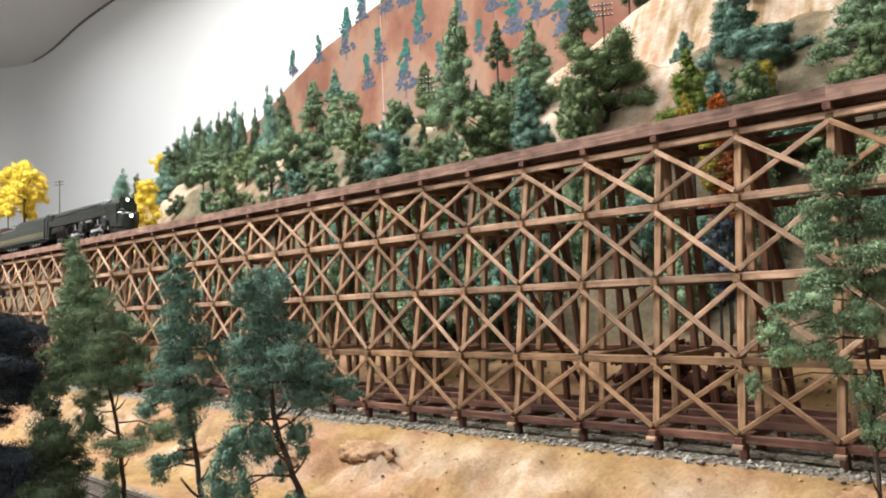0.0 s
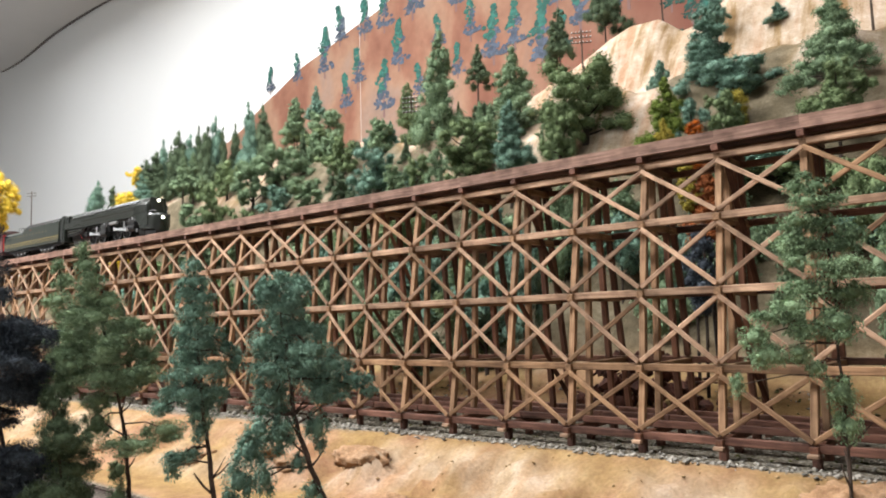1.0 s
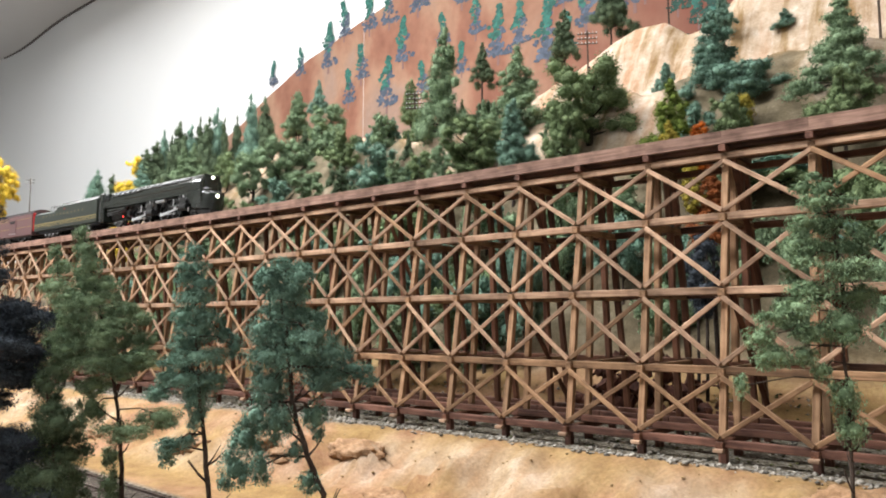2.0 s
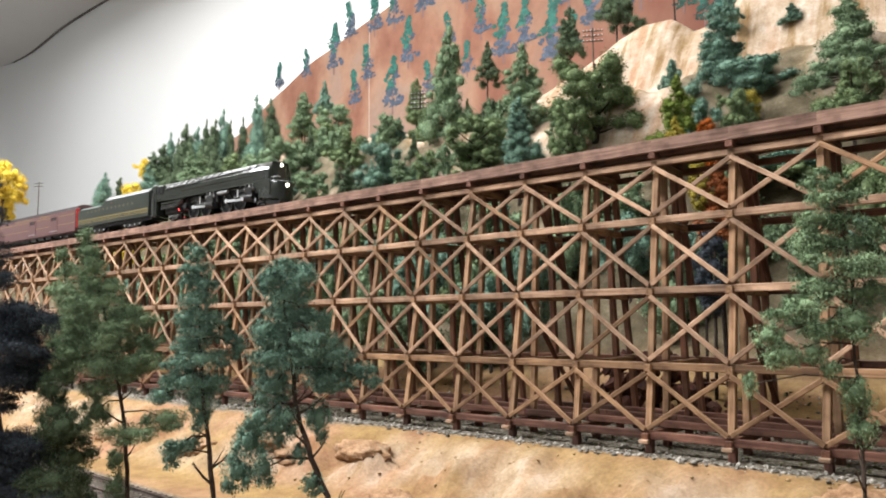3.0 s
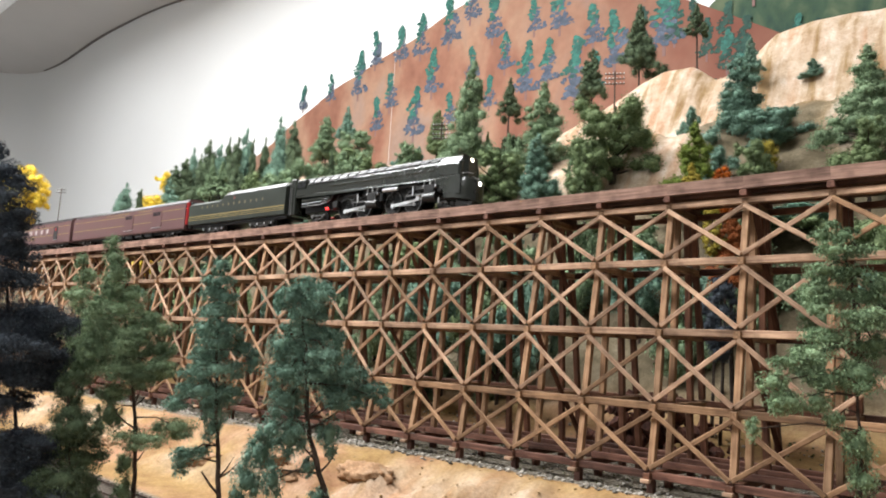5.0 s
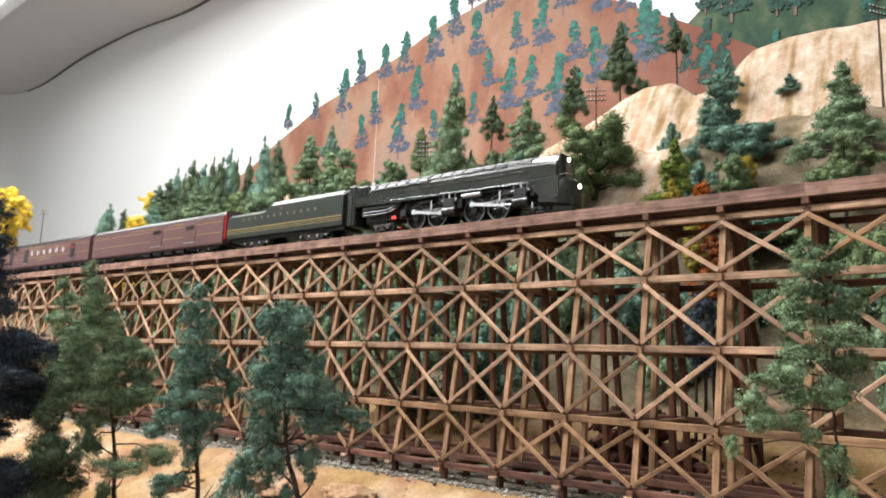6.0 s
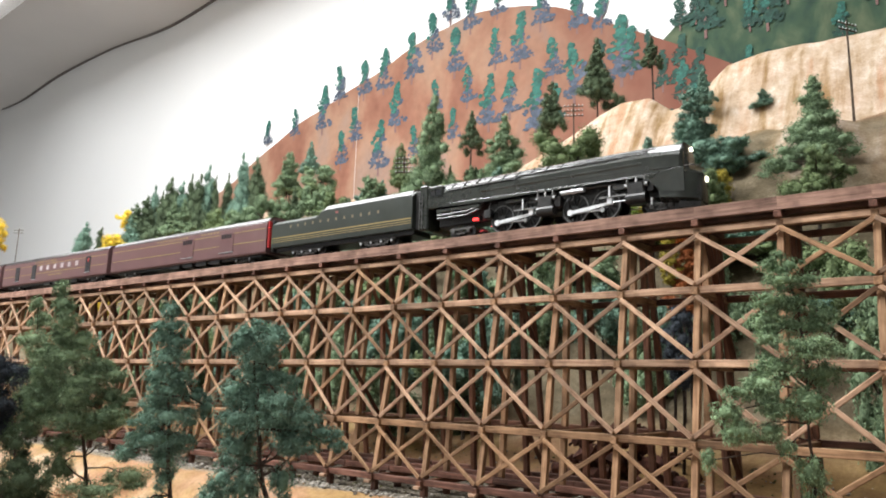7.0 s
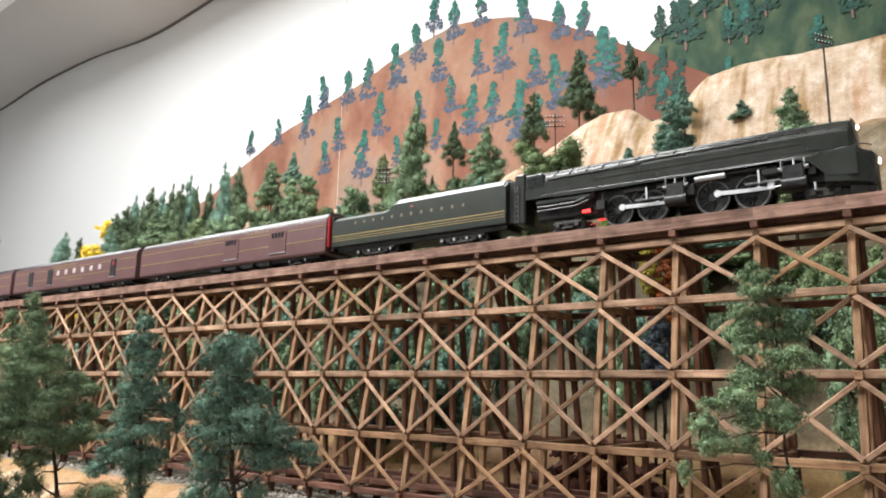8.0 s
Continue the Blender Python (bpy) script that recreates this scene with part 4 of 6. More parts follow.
ODD = (
    (-0.159, 0.3, 1.515, 0.060), (-0.138, 0.24, 1.449, 0.030), (-0.103, 0.36, 1.499, 0.03), (-0.098, 0.22, 1.435, 0.022), (-0.071, 0.17, 1.385, 0.048),
    (-0.084, 0.16, 1.387, 0.02), (-1.282, 0.22, 1.536, 0.069), (-2.037, 0.22, 1.697, 0.1), (-2.464, 0.3, 1.759, 0.133), (-2.095, 0.24, 1.663, 0.099),
    (-0.073, 0.15, 1.32, 0.03), (-1.59, 0.4, 1.659, 0.044),
)

KINDS = {}


def model_tree(kind, seed, leaf):
    """Meshes of one background tree, one metre high: crooked trunk with limbs, and a ragged foam crown."""
    r = random.Random(seed)
    bm = bmesh.new()
    clumps = []
    lean = Vector((r.uniform(-0.05, 0.05), r.uniform(-0.05, 0.05), 0))
    axis = lambda u: lean * math.sin(2.6 * u) + Vector((0, 0, u))
    limb(bm, [axis(u) for u in (0.0, 0.25, 0.5, 0.75, 0.9)], 0.035 if kind in ("spread", "bush") else 0.022, 0.006)
    lobes = [(r.uniform(0, 6.28), r.uniform(0.1, 0.9), r.uniform(0.3, 0.75)) for i in range(4)]

    def kept(a, u):
        """Bare places: a clump may be missing, or pulled in to the trunk."""
        k = 1.0
        for la, lu, depth in lobes:
            if abs((a - la + 3.14) % 6.28 - 3.14) < 0.9 and abs(u - lu) < 0.13:
                k *= 1 - depth
        return k

    if kind in ("spire", "cone"):
        wide = 0.46 if kind == "cone" else 0.40
        tiers = 14 if kind == "cone" else 10
        for i in range(tiers):
            u = 0.03 + 0.9 * (i / tiers) ** 0.95
            reach = wide * (1 - u) ** 0.72 * r.uniform(0.66, 1.15)
            for j in range(r.choice((6, 7, 9)) if u < 0.75 else 4):
                a = r.uniform(0, 6.28)
                rad = reach * r.uniform(0.45, 1.0) * kept(a, u)
                size = (0.034 + 0.070 * (1 - u)) * r.uniform(0.7, 1.3) * (1.0 if kind == "cone" else 1.6)
                c = axis(u + r.uniform(-0.03, 0.03)) + Vector((rad * math.cos(a), rad * math.sin(a), -0.12 * rad))
                clumps.append((*c, size * 1.15, size * 1.15, size * r.uniform(0.65, 1.0)))
                if rad > 0.2 and j < 3:
                    limb(bm, [axis(u), axis(u).lerp(c, 0.6) + Vector((0, 0, 0.02)), c], 0.009, 0.003, 4)
            c = axis(u + 0.04)
            size = 0.03 + 0.10 * (1 - u)
            clumps.append((*c, size, size, size * 0.8))
        clumps.append((*axis(0.95), 0.06, 0.06, 0.06))
    else:
        low = 0.20 if kind == "spread" else 0.04
        if kind == "tall":
            low = 0.46
        for i in range(13 if kind == "spread" else 11):
            a = i * 2.4 + r.uniform(-0.5, 0.5)
            u = low + (0.92 - low) * (i + r.random()) / 13
            env = math.sqrt(max(0.04, 1 - ((u - low) / (1.02 - low)) ** 2)) * (0.44 if kind == "spread" else 0.40)
            rad = env * r.uniform(0.35, 1.05) * kept(a, u)
            e = axis(u) + Vector((rad * math.cos(a), rad * math.sin(a), 0.02))
            root = axis(max(0.12, u - 0.22))
            limb(bm, [root, root.lerp(e, 0.55) + Vector((0, 0, -0.015)), e], 0.014, 0.005, 4)
            for j in range(6):
                size = r.uniform(0.05, 0.105) * (1.15 - 0.35 * u)
                c = e + Vector((r.uniform(-0.11, 0.11), r.uniform(-0.11, 0.11), r.uniform(-0.10, 0.09)))
                clumps.append((*c, size * 1.1, size * 1.1, size * r.uniform(0.95, 1.35)))
        for i in range(4):
            c = axis(low + (0.9 - low) * (i + 0.5) / 4)
            clumps.append((*c, 0.12, 0.12, 0.11))
    tm = bpy.data.meshes.new("trunk")
    bm.to_mesh(tm)
    bm.free()
    tm.materials.append(BARK)
    v, f = tufts(clumps, leaf, 0.95, seed, 0.26)
    v[:, 2] /= v[:, 2].max()
    return tm, v, f


def plant(kind, leaf_mat, variant, x, y, top, width, name, label, category, group, base=None, leaf=0.021):
    """A background tree: its crown from base (or the ground) up to top, on a trunk in the ground."""
    key = (kind, leaf_mat.name, variant, leaf)
    if key not in KINDS:
        tm, v, f = model_tree(kind, 40 + variant * 7 + len(kind), leaf)
        ob = from_arrays("crown", v, f, leaf_mat)
        KINDS[key] = (tm, ob.data)
        bpy.data.objects.remove(ob)
    tm, cm = KINDS[key]
    ground = land(x, y)[0] - 0.004
    foot = max(ground, base) if base else ground
    high = max(top - foot, 0.03)
    t = thing(name, label, category, x, y, ground, group, rz=(x * 7919 + y * 3571) % 360)
    for nm, me in (("trunk", tm), ("crown", cm)):
        o = new(nm, me)
        o.parent = t
        w = max(width, 0.22 * high) if nm == "trunk" else width
        o.matrix_basis = Matrix.Translation((0, 0, foot - ground)) @ Matrix.Diagonal((w, w, high, 1))
    if foot > ground + 0.008:
        bm = bmesh.new()
        limb(bm, [(0.002, 0, 0), (0.0005, 0.001, 0.5 * (foot - ground)), (0, 0, foot - ground + 0.1 * high)], 0.0024, 0.0018, 6)
        part("stem", bm, BARK, t)
    return t


def crowned(x, y, top, width, mat, label, seed):
    """A rounded foam crown on a tall bare stem."""
    r = random.Random(seed)
    ground = land(x, y)[0] - 0.003
    t = thing("autumn_tree", label, "tree", x, y, ground)
    h = top - ground
    bm = bmesh.new()
    limb(bm, [(0, 0, 0), (0.002, 0.001, h * 0.4), (0, 0, h * 0.92)], 0.0018, 0.0007, 6)
    part("trunk", bm, BARK, t)
    clumps = []
    tall = min(h * 0.75, width * 1.9)
    for i in range(30):
        u = (i + r.random()) / 30
        rad = 0.42 * width * math.sin(math.pi * (0.12 + 0.8 * u)) * r.uniform(0.3, 1)
        a = i * 2.4
        s = width * r.uniform(0.10, 0.19)
        clumps.append((rad * math.cos(a), rad * math.sin(a), h - tall + (tall - s) * u, s, s, s * 0.85))
    v, f = tufts(clumps, max(0.0014, width * 0.028), 1.3, seed, 0.2)
    from_arrays("crown", v, f, mat, t)


def woods():
    aisle_tree("model_tree", "blue-green drooping model tree on a bare wire trunk", TALL_DROOPING_AT, TALL_DROOPING_TRUNK, TALL_DROOPING_CLUMPS, LEAF_BLUE, 11)
    aisle_tree("model_tree", "slim blue-green model tree with gaps between its branches", SLIM_AT, SLIM_TRUNK, SLIM_CLUMPS, LEAF_BLUE, 12)
    aisle_tree("model_tree", "bushy green model tree beside the lower track", BUSHY_AT, BUSHY_TRUNK, BUSHY_CLUMPS, LEAF_GREEN, 13, grow=1.04)
    aisle_tree("model_tree", "small green model tree at the trestle's foot", SMALL_AT, SMALL_TRUNK, SMALL_CLUMPS, LEAF_GREEN, 14, leaf=0.0014)
    aisle_tree("model_tree", "pale green feathery model tree on a thin stem", PALE_AT, PALE_TRUNK, PALE_CLUMPS, LEAF_LIGHT, 15, leaf=0.0009, trunk_r=0.0010, thick=1.3)
    # the next two trees have their shade put into the foliage colour
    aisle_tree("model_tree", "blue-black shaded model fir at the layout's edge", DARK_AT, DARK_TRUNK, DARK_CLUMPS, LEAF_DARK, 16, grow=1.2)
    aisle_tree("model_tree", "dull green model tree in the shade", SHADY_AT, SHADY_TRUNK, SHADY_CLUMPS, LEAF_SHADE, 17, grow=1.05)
    for i, (x, y, top, w) in enumerate(RIDGE_CONIFERS):
        plant("spire", LEAF_BLUE if i % 3 == 0 else LEAF_SHADE, i % 4, x, y, top, w * 2.1, "conifer", "dark green ragged model conifer on the ridge", "tree", "ridge conifers")
    for i, (leaf_mat, x, y, top, w, base) in enumerate(HILL_CONES):
        plant("cone", leaf_mat, i % 4, x, y, top, min(w * 1.4, 0.8 * (top - base)), "hillside_tree", "ragged green foam model conifer on the hillside", "tree", "hillside trees", base, 0.017)
    for i, (leaf_mat, x, y, top, w, base) in enumerate(HILL_SPREADING):
        plant("spread", leaf_mat, i % 4, x, y, top, w * 1.05, "spreading_tree", "spreading green foam model tree with open limbs", "tree", "spreading trees", base - 0.01, 0.017)
    for i, (leaf_mat, x, y, top, w, base) in enumerate(HILL_BUSHES):
        plant("bush", leaf_mat, i % 3, x, y, top, w * 1.1, "hillside_bush", "rounded green foam bush behind the trestle", "bush", "hillside bushes", base - 0.01)
    odd = (("cone", LEAF_LIME, "yellow-green columnar model tree"), ("cone", LEAF_GOLD, "small golden pointed bush"), ("lollipop", LEAF_GOLD, "gold autumn model tree"),
           ("lollipop", LEAF_ORANGE, "bright orange autumn bush"), ("cone", LEAF_RUST, "rust-orange autumn tree behind the trestle"), ("lollipop", LEAF_GOLD, "golden autumn tree behind the trestle"),
           ("lollipop", LEAF_YELLOW, "bright yellow autumn bush"), ("bush", LEAF_YELLOW, "bright yellow autumn tree beside the line"), ("bush", LEAF_YELLOW, "bright yellow autumn tree by the far track"),
           # the dark crown is added to stand in for a black gap
           ("bush", LEAF_YELLOW, "low bright yellow autumn bush"), ("lollipop", LEAF_DARK, "black gap behind the trestle, drawn as a dark bush"), ("bush", LEAF_YELLOW, "small yellow bush"))
    for i, ((x, y, top, w), (kind, mat, label)) in enumerate(zip(ODD, odd)):
        if kind == "lollipop":
            crowned(x, y, top, w * 1.3, mat, label + " of foam", 60 + i)
            continue
        plant(kind, mat, 2, x, y, top, w * 1.25, "autumn_tree", label + " of foam", "tree", "", top - w * (1.5 if kind == "cone" else 1.25))
    r = random.Random(21)
    for i in range(66):
        x = 0.36 - 1.55 * (i + r.random()) / 66
        y = bend(x) + r.uniform(0.17, 0.34)
        top = min(NODE + r.uniform(-0.03, 0.07), land(x, y)[0] + r.uniform(0.10, 0.17))
        plant("tall" if i % 3 else "bush", (LEAF_GREEN, LEAF_OLIVE, LEAF_BLUE)[i % 3], i % 3, x, y, top, r.uniform(0.07, 0.115), "thicket_tree", "green foam tree on a dark trunk behind the trestle", "tree", "thicket trees", leaf=0.026)
    for i in range(78):
        x = -0.24 - 1.62 * (i + r.random()) / 78
        y = bend(x) + r.uniform(0.27, 0.50)
        if x < -1.0 and i % 3:
            continue
        h = r.uniform(0.04, 0.085)
        kind = ("bush", "cone", "spread")[i % 3]
        plant(kind, (LEAF_GREEN, LEAF_OLIVE, LEAF_BLUE, LEAF_GREEN, LEAF_SHADE)[i % 5], i % 3, x, y, land(x, y)[0] + h, h * (0.62 if kind == "cone" else r.uniform(0.85, 1.15)), "hillside_bush" if kind == "bush" else "small_tree", "rounded green foam bush behind the trestle" if kind == "bush" else "small ragged green foam tree on the slope", "bush" if kind == "bush" else "tree", "hillside bushes" if kind == "bush" else "small trees", leaf=0.026)


woods()


# ---- the train ----
BODY_GREEN = plain("dark_green_engine_paint", (0.020, 0.023, 0.019), 0.20, 0, 0.6, scale=90, amount=0.2)
TENDER_GREEN = plain("dark_green_tender_paint", (0.030, 0.036, 0.029), 0.36, 0, 0.5, scale=90, amount=0.15)
GEAR_BLACK = varied("oily_black_metal", (0.009, 0.009, 0.010), (0.034, 0.033, 0.031), 300, 0.36, 0.2, 0.5, relief=0.2)
ROD_STEEL = plain("bright_rod_steel", (0.72, 0.73, 0.74), 0.32, 0.6, 0.5, scale=300)
RIM_STEEL = plain("grey_tyre_steel", (0.17, 0.17, 0.168), 0.4, 0.7, 0.5, scale=300)
MAROON = plain("maroon_coach_paint", (0.112, 0.058, 0.057), 0.34, 0, 0.5, scale=80, amount=0.12)
ROOF_BLACK = plain("dark_roof_paint", (0.024, 0.022, 0.024), 0.22, 0, 0.6, scale=120, amount=0.2)
GOLD = plain("gold_stripe_paint", (0.30, 0.23, 0.09), 0.45, 0, 0.4, scale=200)
PALE_METAL = plain("pale_louvre_metal", (0.42, 0.43, 0.44), 0.3, 0.5, 0.5, scale=300)
RED_GLOW = plain("red_glow_lamp", (1.0, 0.03, 0.03), 0.4, glow=3.5, amount=0.0)
RED_DIM = plain("red_lit_panel", (0.30, 0.010, 0.010), 0.5, glow=0.14, amount=0.1, scale=150)
LAMP_GLOW = plain("headlight_glow", (1.0, 0.93, 0.72), 0.3, glow=9.0, amount=0.0)
LOUVRE = plain("glossy_dark_louvre", (0.03, 0.032, 0.032), 0.14, 0, 0.5, scale=300)
GLASS_DARK = plain("dark_window_glass", (0.012, 0.013, 0.015), 0.08, 0, 0.6, scale=300)
DIAPHRAGM = plain("black_diaphragm", (0.012, 0.011, 0.011), 0.7, scale=300)
TRUCK_GREY = varied("grey_truck_metal", (0.03, 0.029, 0.027), (0.085, 0.08, 0.074), 300, 0.5, 0.3, 0.5, relief=0.2)
SPEED, NOSE_AT_7 = 0.1182, -0.0010


def ring_of(half, x, mirror=True):
    """A closed section from half of it (y, z), low to high."""
    right = [(x, -y, z) for y, z in half]
    left = [(x, y, z) for y, z in reversed(half)]
    return right + left


def disc_rings(r0, r1, y0, y1, n=28):
    return [[(rr * math.sin(2 * math.pi * i / n), y, rr * math.cos(2 * math.pi * i / n)) for i in range(n)] for rr, y in ((r0, y0), (r0, y1), (r1, y1), (r1, y0), (r0, y0))]


def wheelset(x, r, parent, gauge=0.0165, width=0.0028):
    """Two plain wheels turned in one piece with their axle; it rolls about the axle."""
    y0, y1 = gauge / 2 - width / 2, gauge / 2 + width / 2
    prof = [(-y1 - 0.0009, r * 0.1), (-y1 - 0.0009, r * 0.34), (-y1, r * 0.36), (-y1 + 0.0004, r * 0.8), (-y1, r * 0.86), (-y1, r), (-y0, r * 1.0), (-y0, r * 1.1), (-y0 + 0.0004, r * 1.1), (-y0 + 0.0004, r * 0.2)]
    prof = [(y, min(q, r)) for y, q in prof]
    prof += [(-y, q) for y, q in reversed(prof)]
    bm = bmesh.new()
    loft(bm, [[(q * math.sin(2 * math.pi * i / 22), y, q * math.cos(2 * math.pi * i / 22)) for i in range(22)] for y, q in prof])
    ob = part("wheelset", bm, GEAR_BLACK, parent)
    ob.matrix_basis = pose(x, 0, r)
    return ob


def driving_wheelset(x, r, parent, gauge=0.0165, width=0.0030, spokes=14):
    """Spoked driving wheels on their axle."""
    bm = bmesh.new()
    tube(bm, (0, -gauge / 2 - 0.001, 0), (0, gauge / 2 + 0.001, 0), r * 0.16, n=10)
    ob = part("driving_wheelset", bm, GEAR_BLACK, parent)
    ob.matrix_basis = pose(x, 0, r)
    for s in (-1, 1):
        y0, y1 = s * (gauge / 2 - width / 2), s * (gauge / 2 + width / 2)
        part("wheel_rim", loft(bmesh.new(), disc_rings(r, r * 0.84, y0, y1), caps=False), GEAR_BLACK, ob)
        part("tyre", loft(bmesh.new(), disc_rings(r * 0.985, r * 0.90, y1, y1 + s * 0.0002), caps=False), RIM_STEEL, ob)
        part("hub", tube(bmesh.new(), (0, y0, 0), (0, y1 + s * 0.0003, 0), r * 0.24, n=14), GEAR_BLACK, ob)
        # added disc, blocks the light that would show between the spokes
        part("wheel_web", tube(bmesh.new(), (0, y0, 0), (0, y0 + s * 0.0008, 0), r * 0.9, n=24), GEAR_BLACK, ob)
        part("counterweight", box(bmesh.new(), (-r * 0.5, min(y0, y1), -r * 0.8), (r * 0.5, max(y0, y1), -r * 0.5)), GEAR_BLACK, ob)
        for i in range(spokes):
            a = 2 * math.pi * i / spokes
            ym = (y0 + y1) / 2 + s * 0.0004
            part("spoke", tube(bmesh.new(), (r * 0.2 * math.sin(a), ym, r * 0.2 * math.cos(a)), (r * 0.88 * math.sin(a), ym, r * 0.88 * math.cos(a)), r * 0.06, n=5), GEAR_BLACK, ob)
    return ob


TURNING, RODS = [], []


def truck(parent, x, axles, r=0.0053, spread=0.012, half=0.0112, pale=True):
    """A bogie: side frames with boxes and springs, and its wheelsets."""
    t = new("truck")
    t.empty_display_size = 0.004
    t.parent = parent
    t.matrix_basis = pose(x, 0, 0)
    span = spread * (axles - 1) / 2
    for s in (-1, 1):
        bm = bmesh.new()
        y = s * half
        box(bm, (-span - 0.004, y - 0.0008, r + 0.0008), (span + 0.004, y + 0.0008, r + 0.0028), 0.0003)
        box(bm, (-span * 0.6, y - 0.0009, r - 0.003), (span * 0.6, y + 0.0009, r - 0.0014), 0.0003)
        for i in range(axles):
            bx = -span + spread * i
            box(bm, (bx - 0.0019, y - 0.0013, r - 0.0019), (bx + 0.0019, y + 0.0013, r + 0.0022), 0.0004)
        for i in range(axles - 1):
            bx = -span + spread * (i + 0.5)
            for k in (-0.0016, 0.0, 0.0016):
                tube(bm, (bx + k, y + s * 0.0006, r - 0.0018), (bx + k, y + s * 0.0006, r + 0.0014), 0.0006, n=6)
        part("side_frame", bm, TRUCK_GREY, t)
    for i in range(axles):
        w = wheelset(-span + spread * i, r, t)
        TURNING.append((w, -span + spread * i, r))
        if pale:
            for s in (-1, 1):
                cap = bmesh.new()
                tube(cap, (-span + spread * i, s * (half + 0.0013), r), (-span + spread * i, s * (half + 0.0019), r), 0.0012, n=10)
                part("axle_cap", cap, PALE_METAL, t)
    return t


def vehicle(name, label, category):
    ob = new(name)
    ob.empty_display_size = 0.02
    return tagged(ob, label, category, "the moving train")


def letters(parent, x0, x1, z, y, n, w, h, material=GOLD):
    """Lettering too small to read: plain bars."""
    for i in range(n):
        x = x0 + (x1 - x0) * i / (n - 1)
        bm = bmesh.new()
        box(bm, (x - w / 2, y - 0.00012, z), (x + w / 2, y + 0.0001, z + h))
        part("lettering_bar", bm, material, parent)


def locomotive():
    """Streamlined duplex engine; its nose is at x = 0, and it runs towards +x."""
    e = vehicle("locomotive", "glossy dark green streamlined model steam locomotive on the trestle", "locomotive")
    # upper casing
    half = [(0.0174, 0.0285), (0.0177, 0.0340), (0.0174, 0.0405), (0.0160, 0.0435), (0.0105, 0.0490), (0.0060, 0.0513), (0.0, 0.0520)]
    bm = bmesh.new()
    rings = []
    for x, w, h in ((-0.2420, 1.0, 1.0), (-0.2300, 1.0, 1.0), (-0.10, 1.0, 0.995), (-0.045, 1.0, 0.985), (-0.022, 0.97, 0.965), (-0.0135, 0.86, 0.94), (-0.0115, 0.72, 0.92)):
        rings.append(ring_of([(y * w, 0.0285 + (z - 0.0285) * h) for y, z in half[:-1]] + [(0.0001, 0.0285 + 0.0235 * h)], x))
    loft(bm, rings)
    smooth_faces(part("boiler_casing", bm, BODY_GREEN, e), 14)
    # skirt that sweeps down round the pilot
    for s in (-1, 1):
        bm = bmesh.new()
        prof = [(-0.2420, 0.0285), (-0.200, 0.0270), (-0.06, 0.0268), (-0.044, 0.0262), (-0.036, 0.0235), (-0.031, 0.0185), (-0.0265, 0.0135)]
        outer = [(x, s * 0.0177, z) for x, z in prof] + [(-0.010, s * 0.0160, 0.0125), (-0.010, s * 0.0165, 0.0300), (-0.03, s * 0.0177, 0.0305), (-0.2420, s * 0.0177, 0.0305)]
        inner = [(x, y * 0.94, z) for x, y, z in outer]
        loft(bm, [inner, outer])
        part("skirt", bm, BODY_GREEN, e)
        strip = bmesh.new()
        box(strip, (-0.185, s * 0.0176 - 0.0006, 0.0352), (-0.040, s * 0.0176 + 0.0006, 0.0372), 0.0004)
        part("side_strip", strip, BODY_GREEN, e)
        hand = bmesh.new()
        tube(hand, (-0.225, s * 0.0150, 0.0464), (-0.03, s * 0.0148, 0.0462), 0.00035, n=6)
        part("handrail", hand, GEAR_BLACK, e)
        for k in range(9):
            x = -0.218 + 0.0135 * k
            rib = bmesh.new()
            limb(rib, [(x, s * 0.0162, 0.0436), (x + 0.0008, s * 0.0134, 0.0464), (x + 0.0016, s * 0.0106, 0.0492)], 0.0004, 0.0004, 6)
            part("casing_rib", rib, GEAR_BLACK, e)
        pipe = bmesh.new()
        limb(pipe, [(-0.222, s * 0.0176, 0.0418), (-0.150, s * 0.0178, 0.0420), (-0.145, s * 0.0166, 0.0438), (-0.060, s * 0.0166, 0.0436)], 0.0006, 0.0006, 6)
        part("boiler_pipe", pipe, GEAR_BLACK, e)
        # added plate that screens the firebox glow from oblique views
        guard = bmesh.new()
        box(guard, (-0.1862, s * 0.0152 - 0.0026, 0.0118), (-0.1854, s * 0.0152 + 0.0026, 0.0158))
        part("ash_pan_plate", guard, GEAR_BLACK, e)
        for k in range(5):
            x = -0.098 + 0.0125 * k
            lb = bmesh.new()
            loft(lb, [[(x, s * 0.0162, 0.0440), (x + 0.0105, s * 0.0162, 0.0440), (x + 0.0105, s * 0.0114, 0.0488), (x, s * 0.0114, 0.0488)], [(x, s * 0.0155, 0.0433), (x + 0.0105, s * 0.0155, 0.0433), (x + 0.0105, s * 0.0107, 0.0481), (x, s * 0.0107, 0.0481)]])
            part("louvre", lb, LOUVRE, e)
    # prow: shark nose, upper face and lower bulge
    bm = bmesh.new()
    rings = []
    for x, w, lo, hi in ((-0.028, 0.0172, 0.0070, 0.031), (-0.016, 0.0165, 0.0058, 0.0308), (-0.008, 0.0140, 0.0050, 0.0300), (-0.0025, 0.0098, 0.0048, 0.0285), (0.0, 0.0045, 0.0055, 0.0262)):
        rings.append([(x, -w, lo + 0.003), (x, -w, hi - 0.004), (x, -w * 0.8, hi - 0.001), (x, -w * 0.3, hi), (x, w * 0.3, hi), (x, w * 0.8, hi - 0.001), (x, w, hi - 0.004), (x, w, lo + 0.003), (x, w * 0.7, lo), (x, -w * 0.7, lo)])
    loft(bm, rings)
    smooth_faces(part("prow", bm, BODY_GREEN, e), 35)
    bm = bmesh.new()
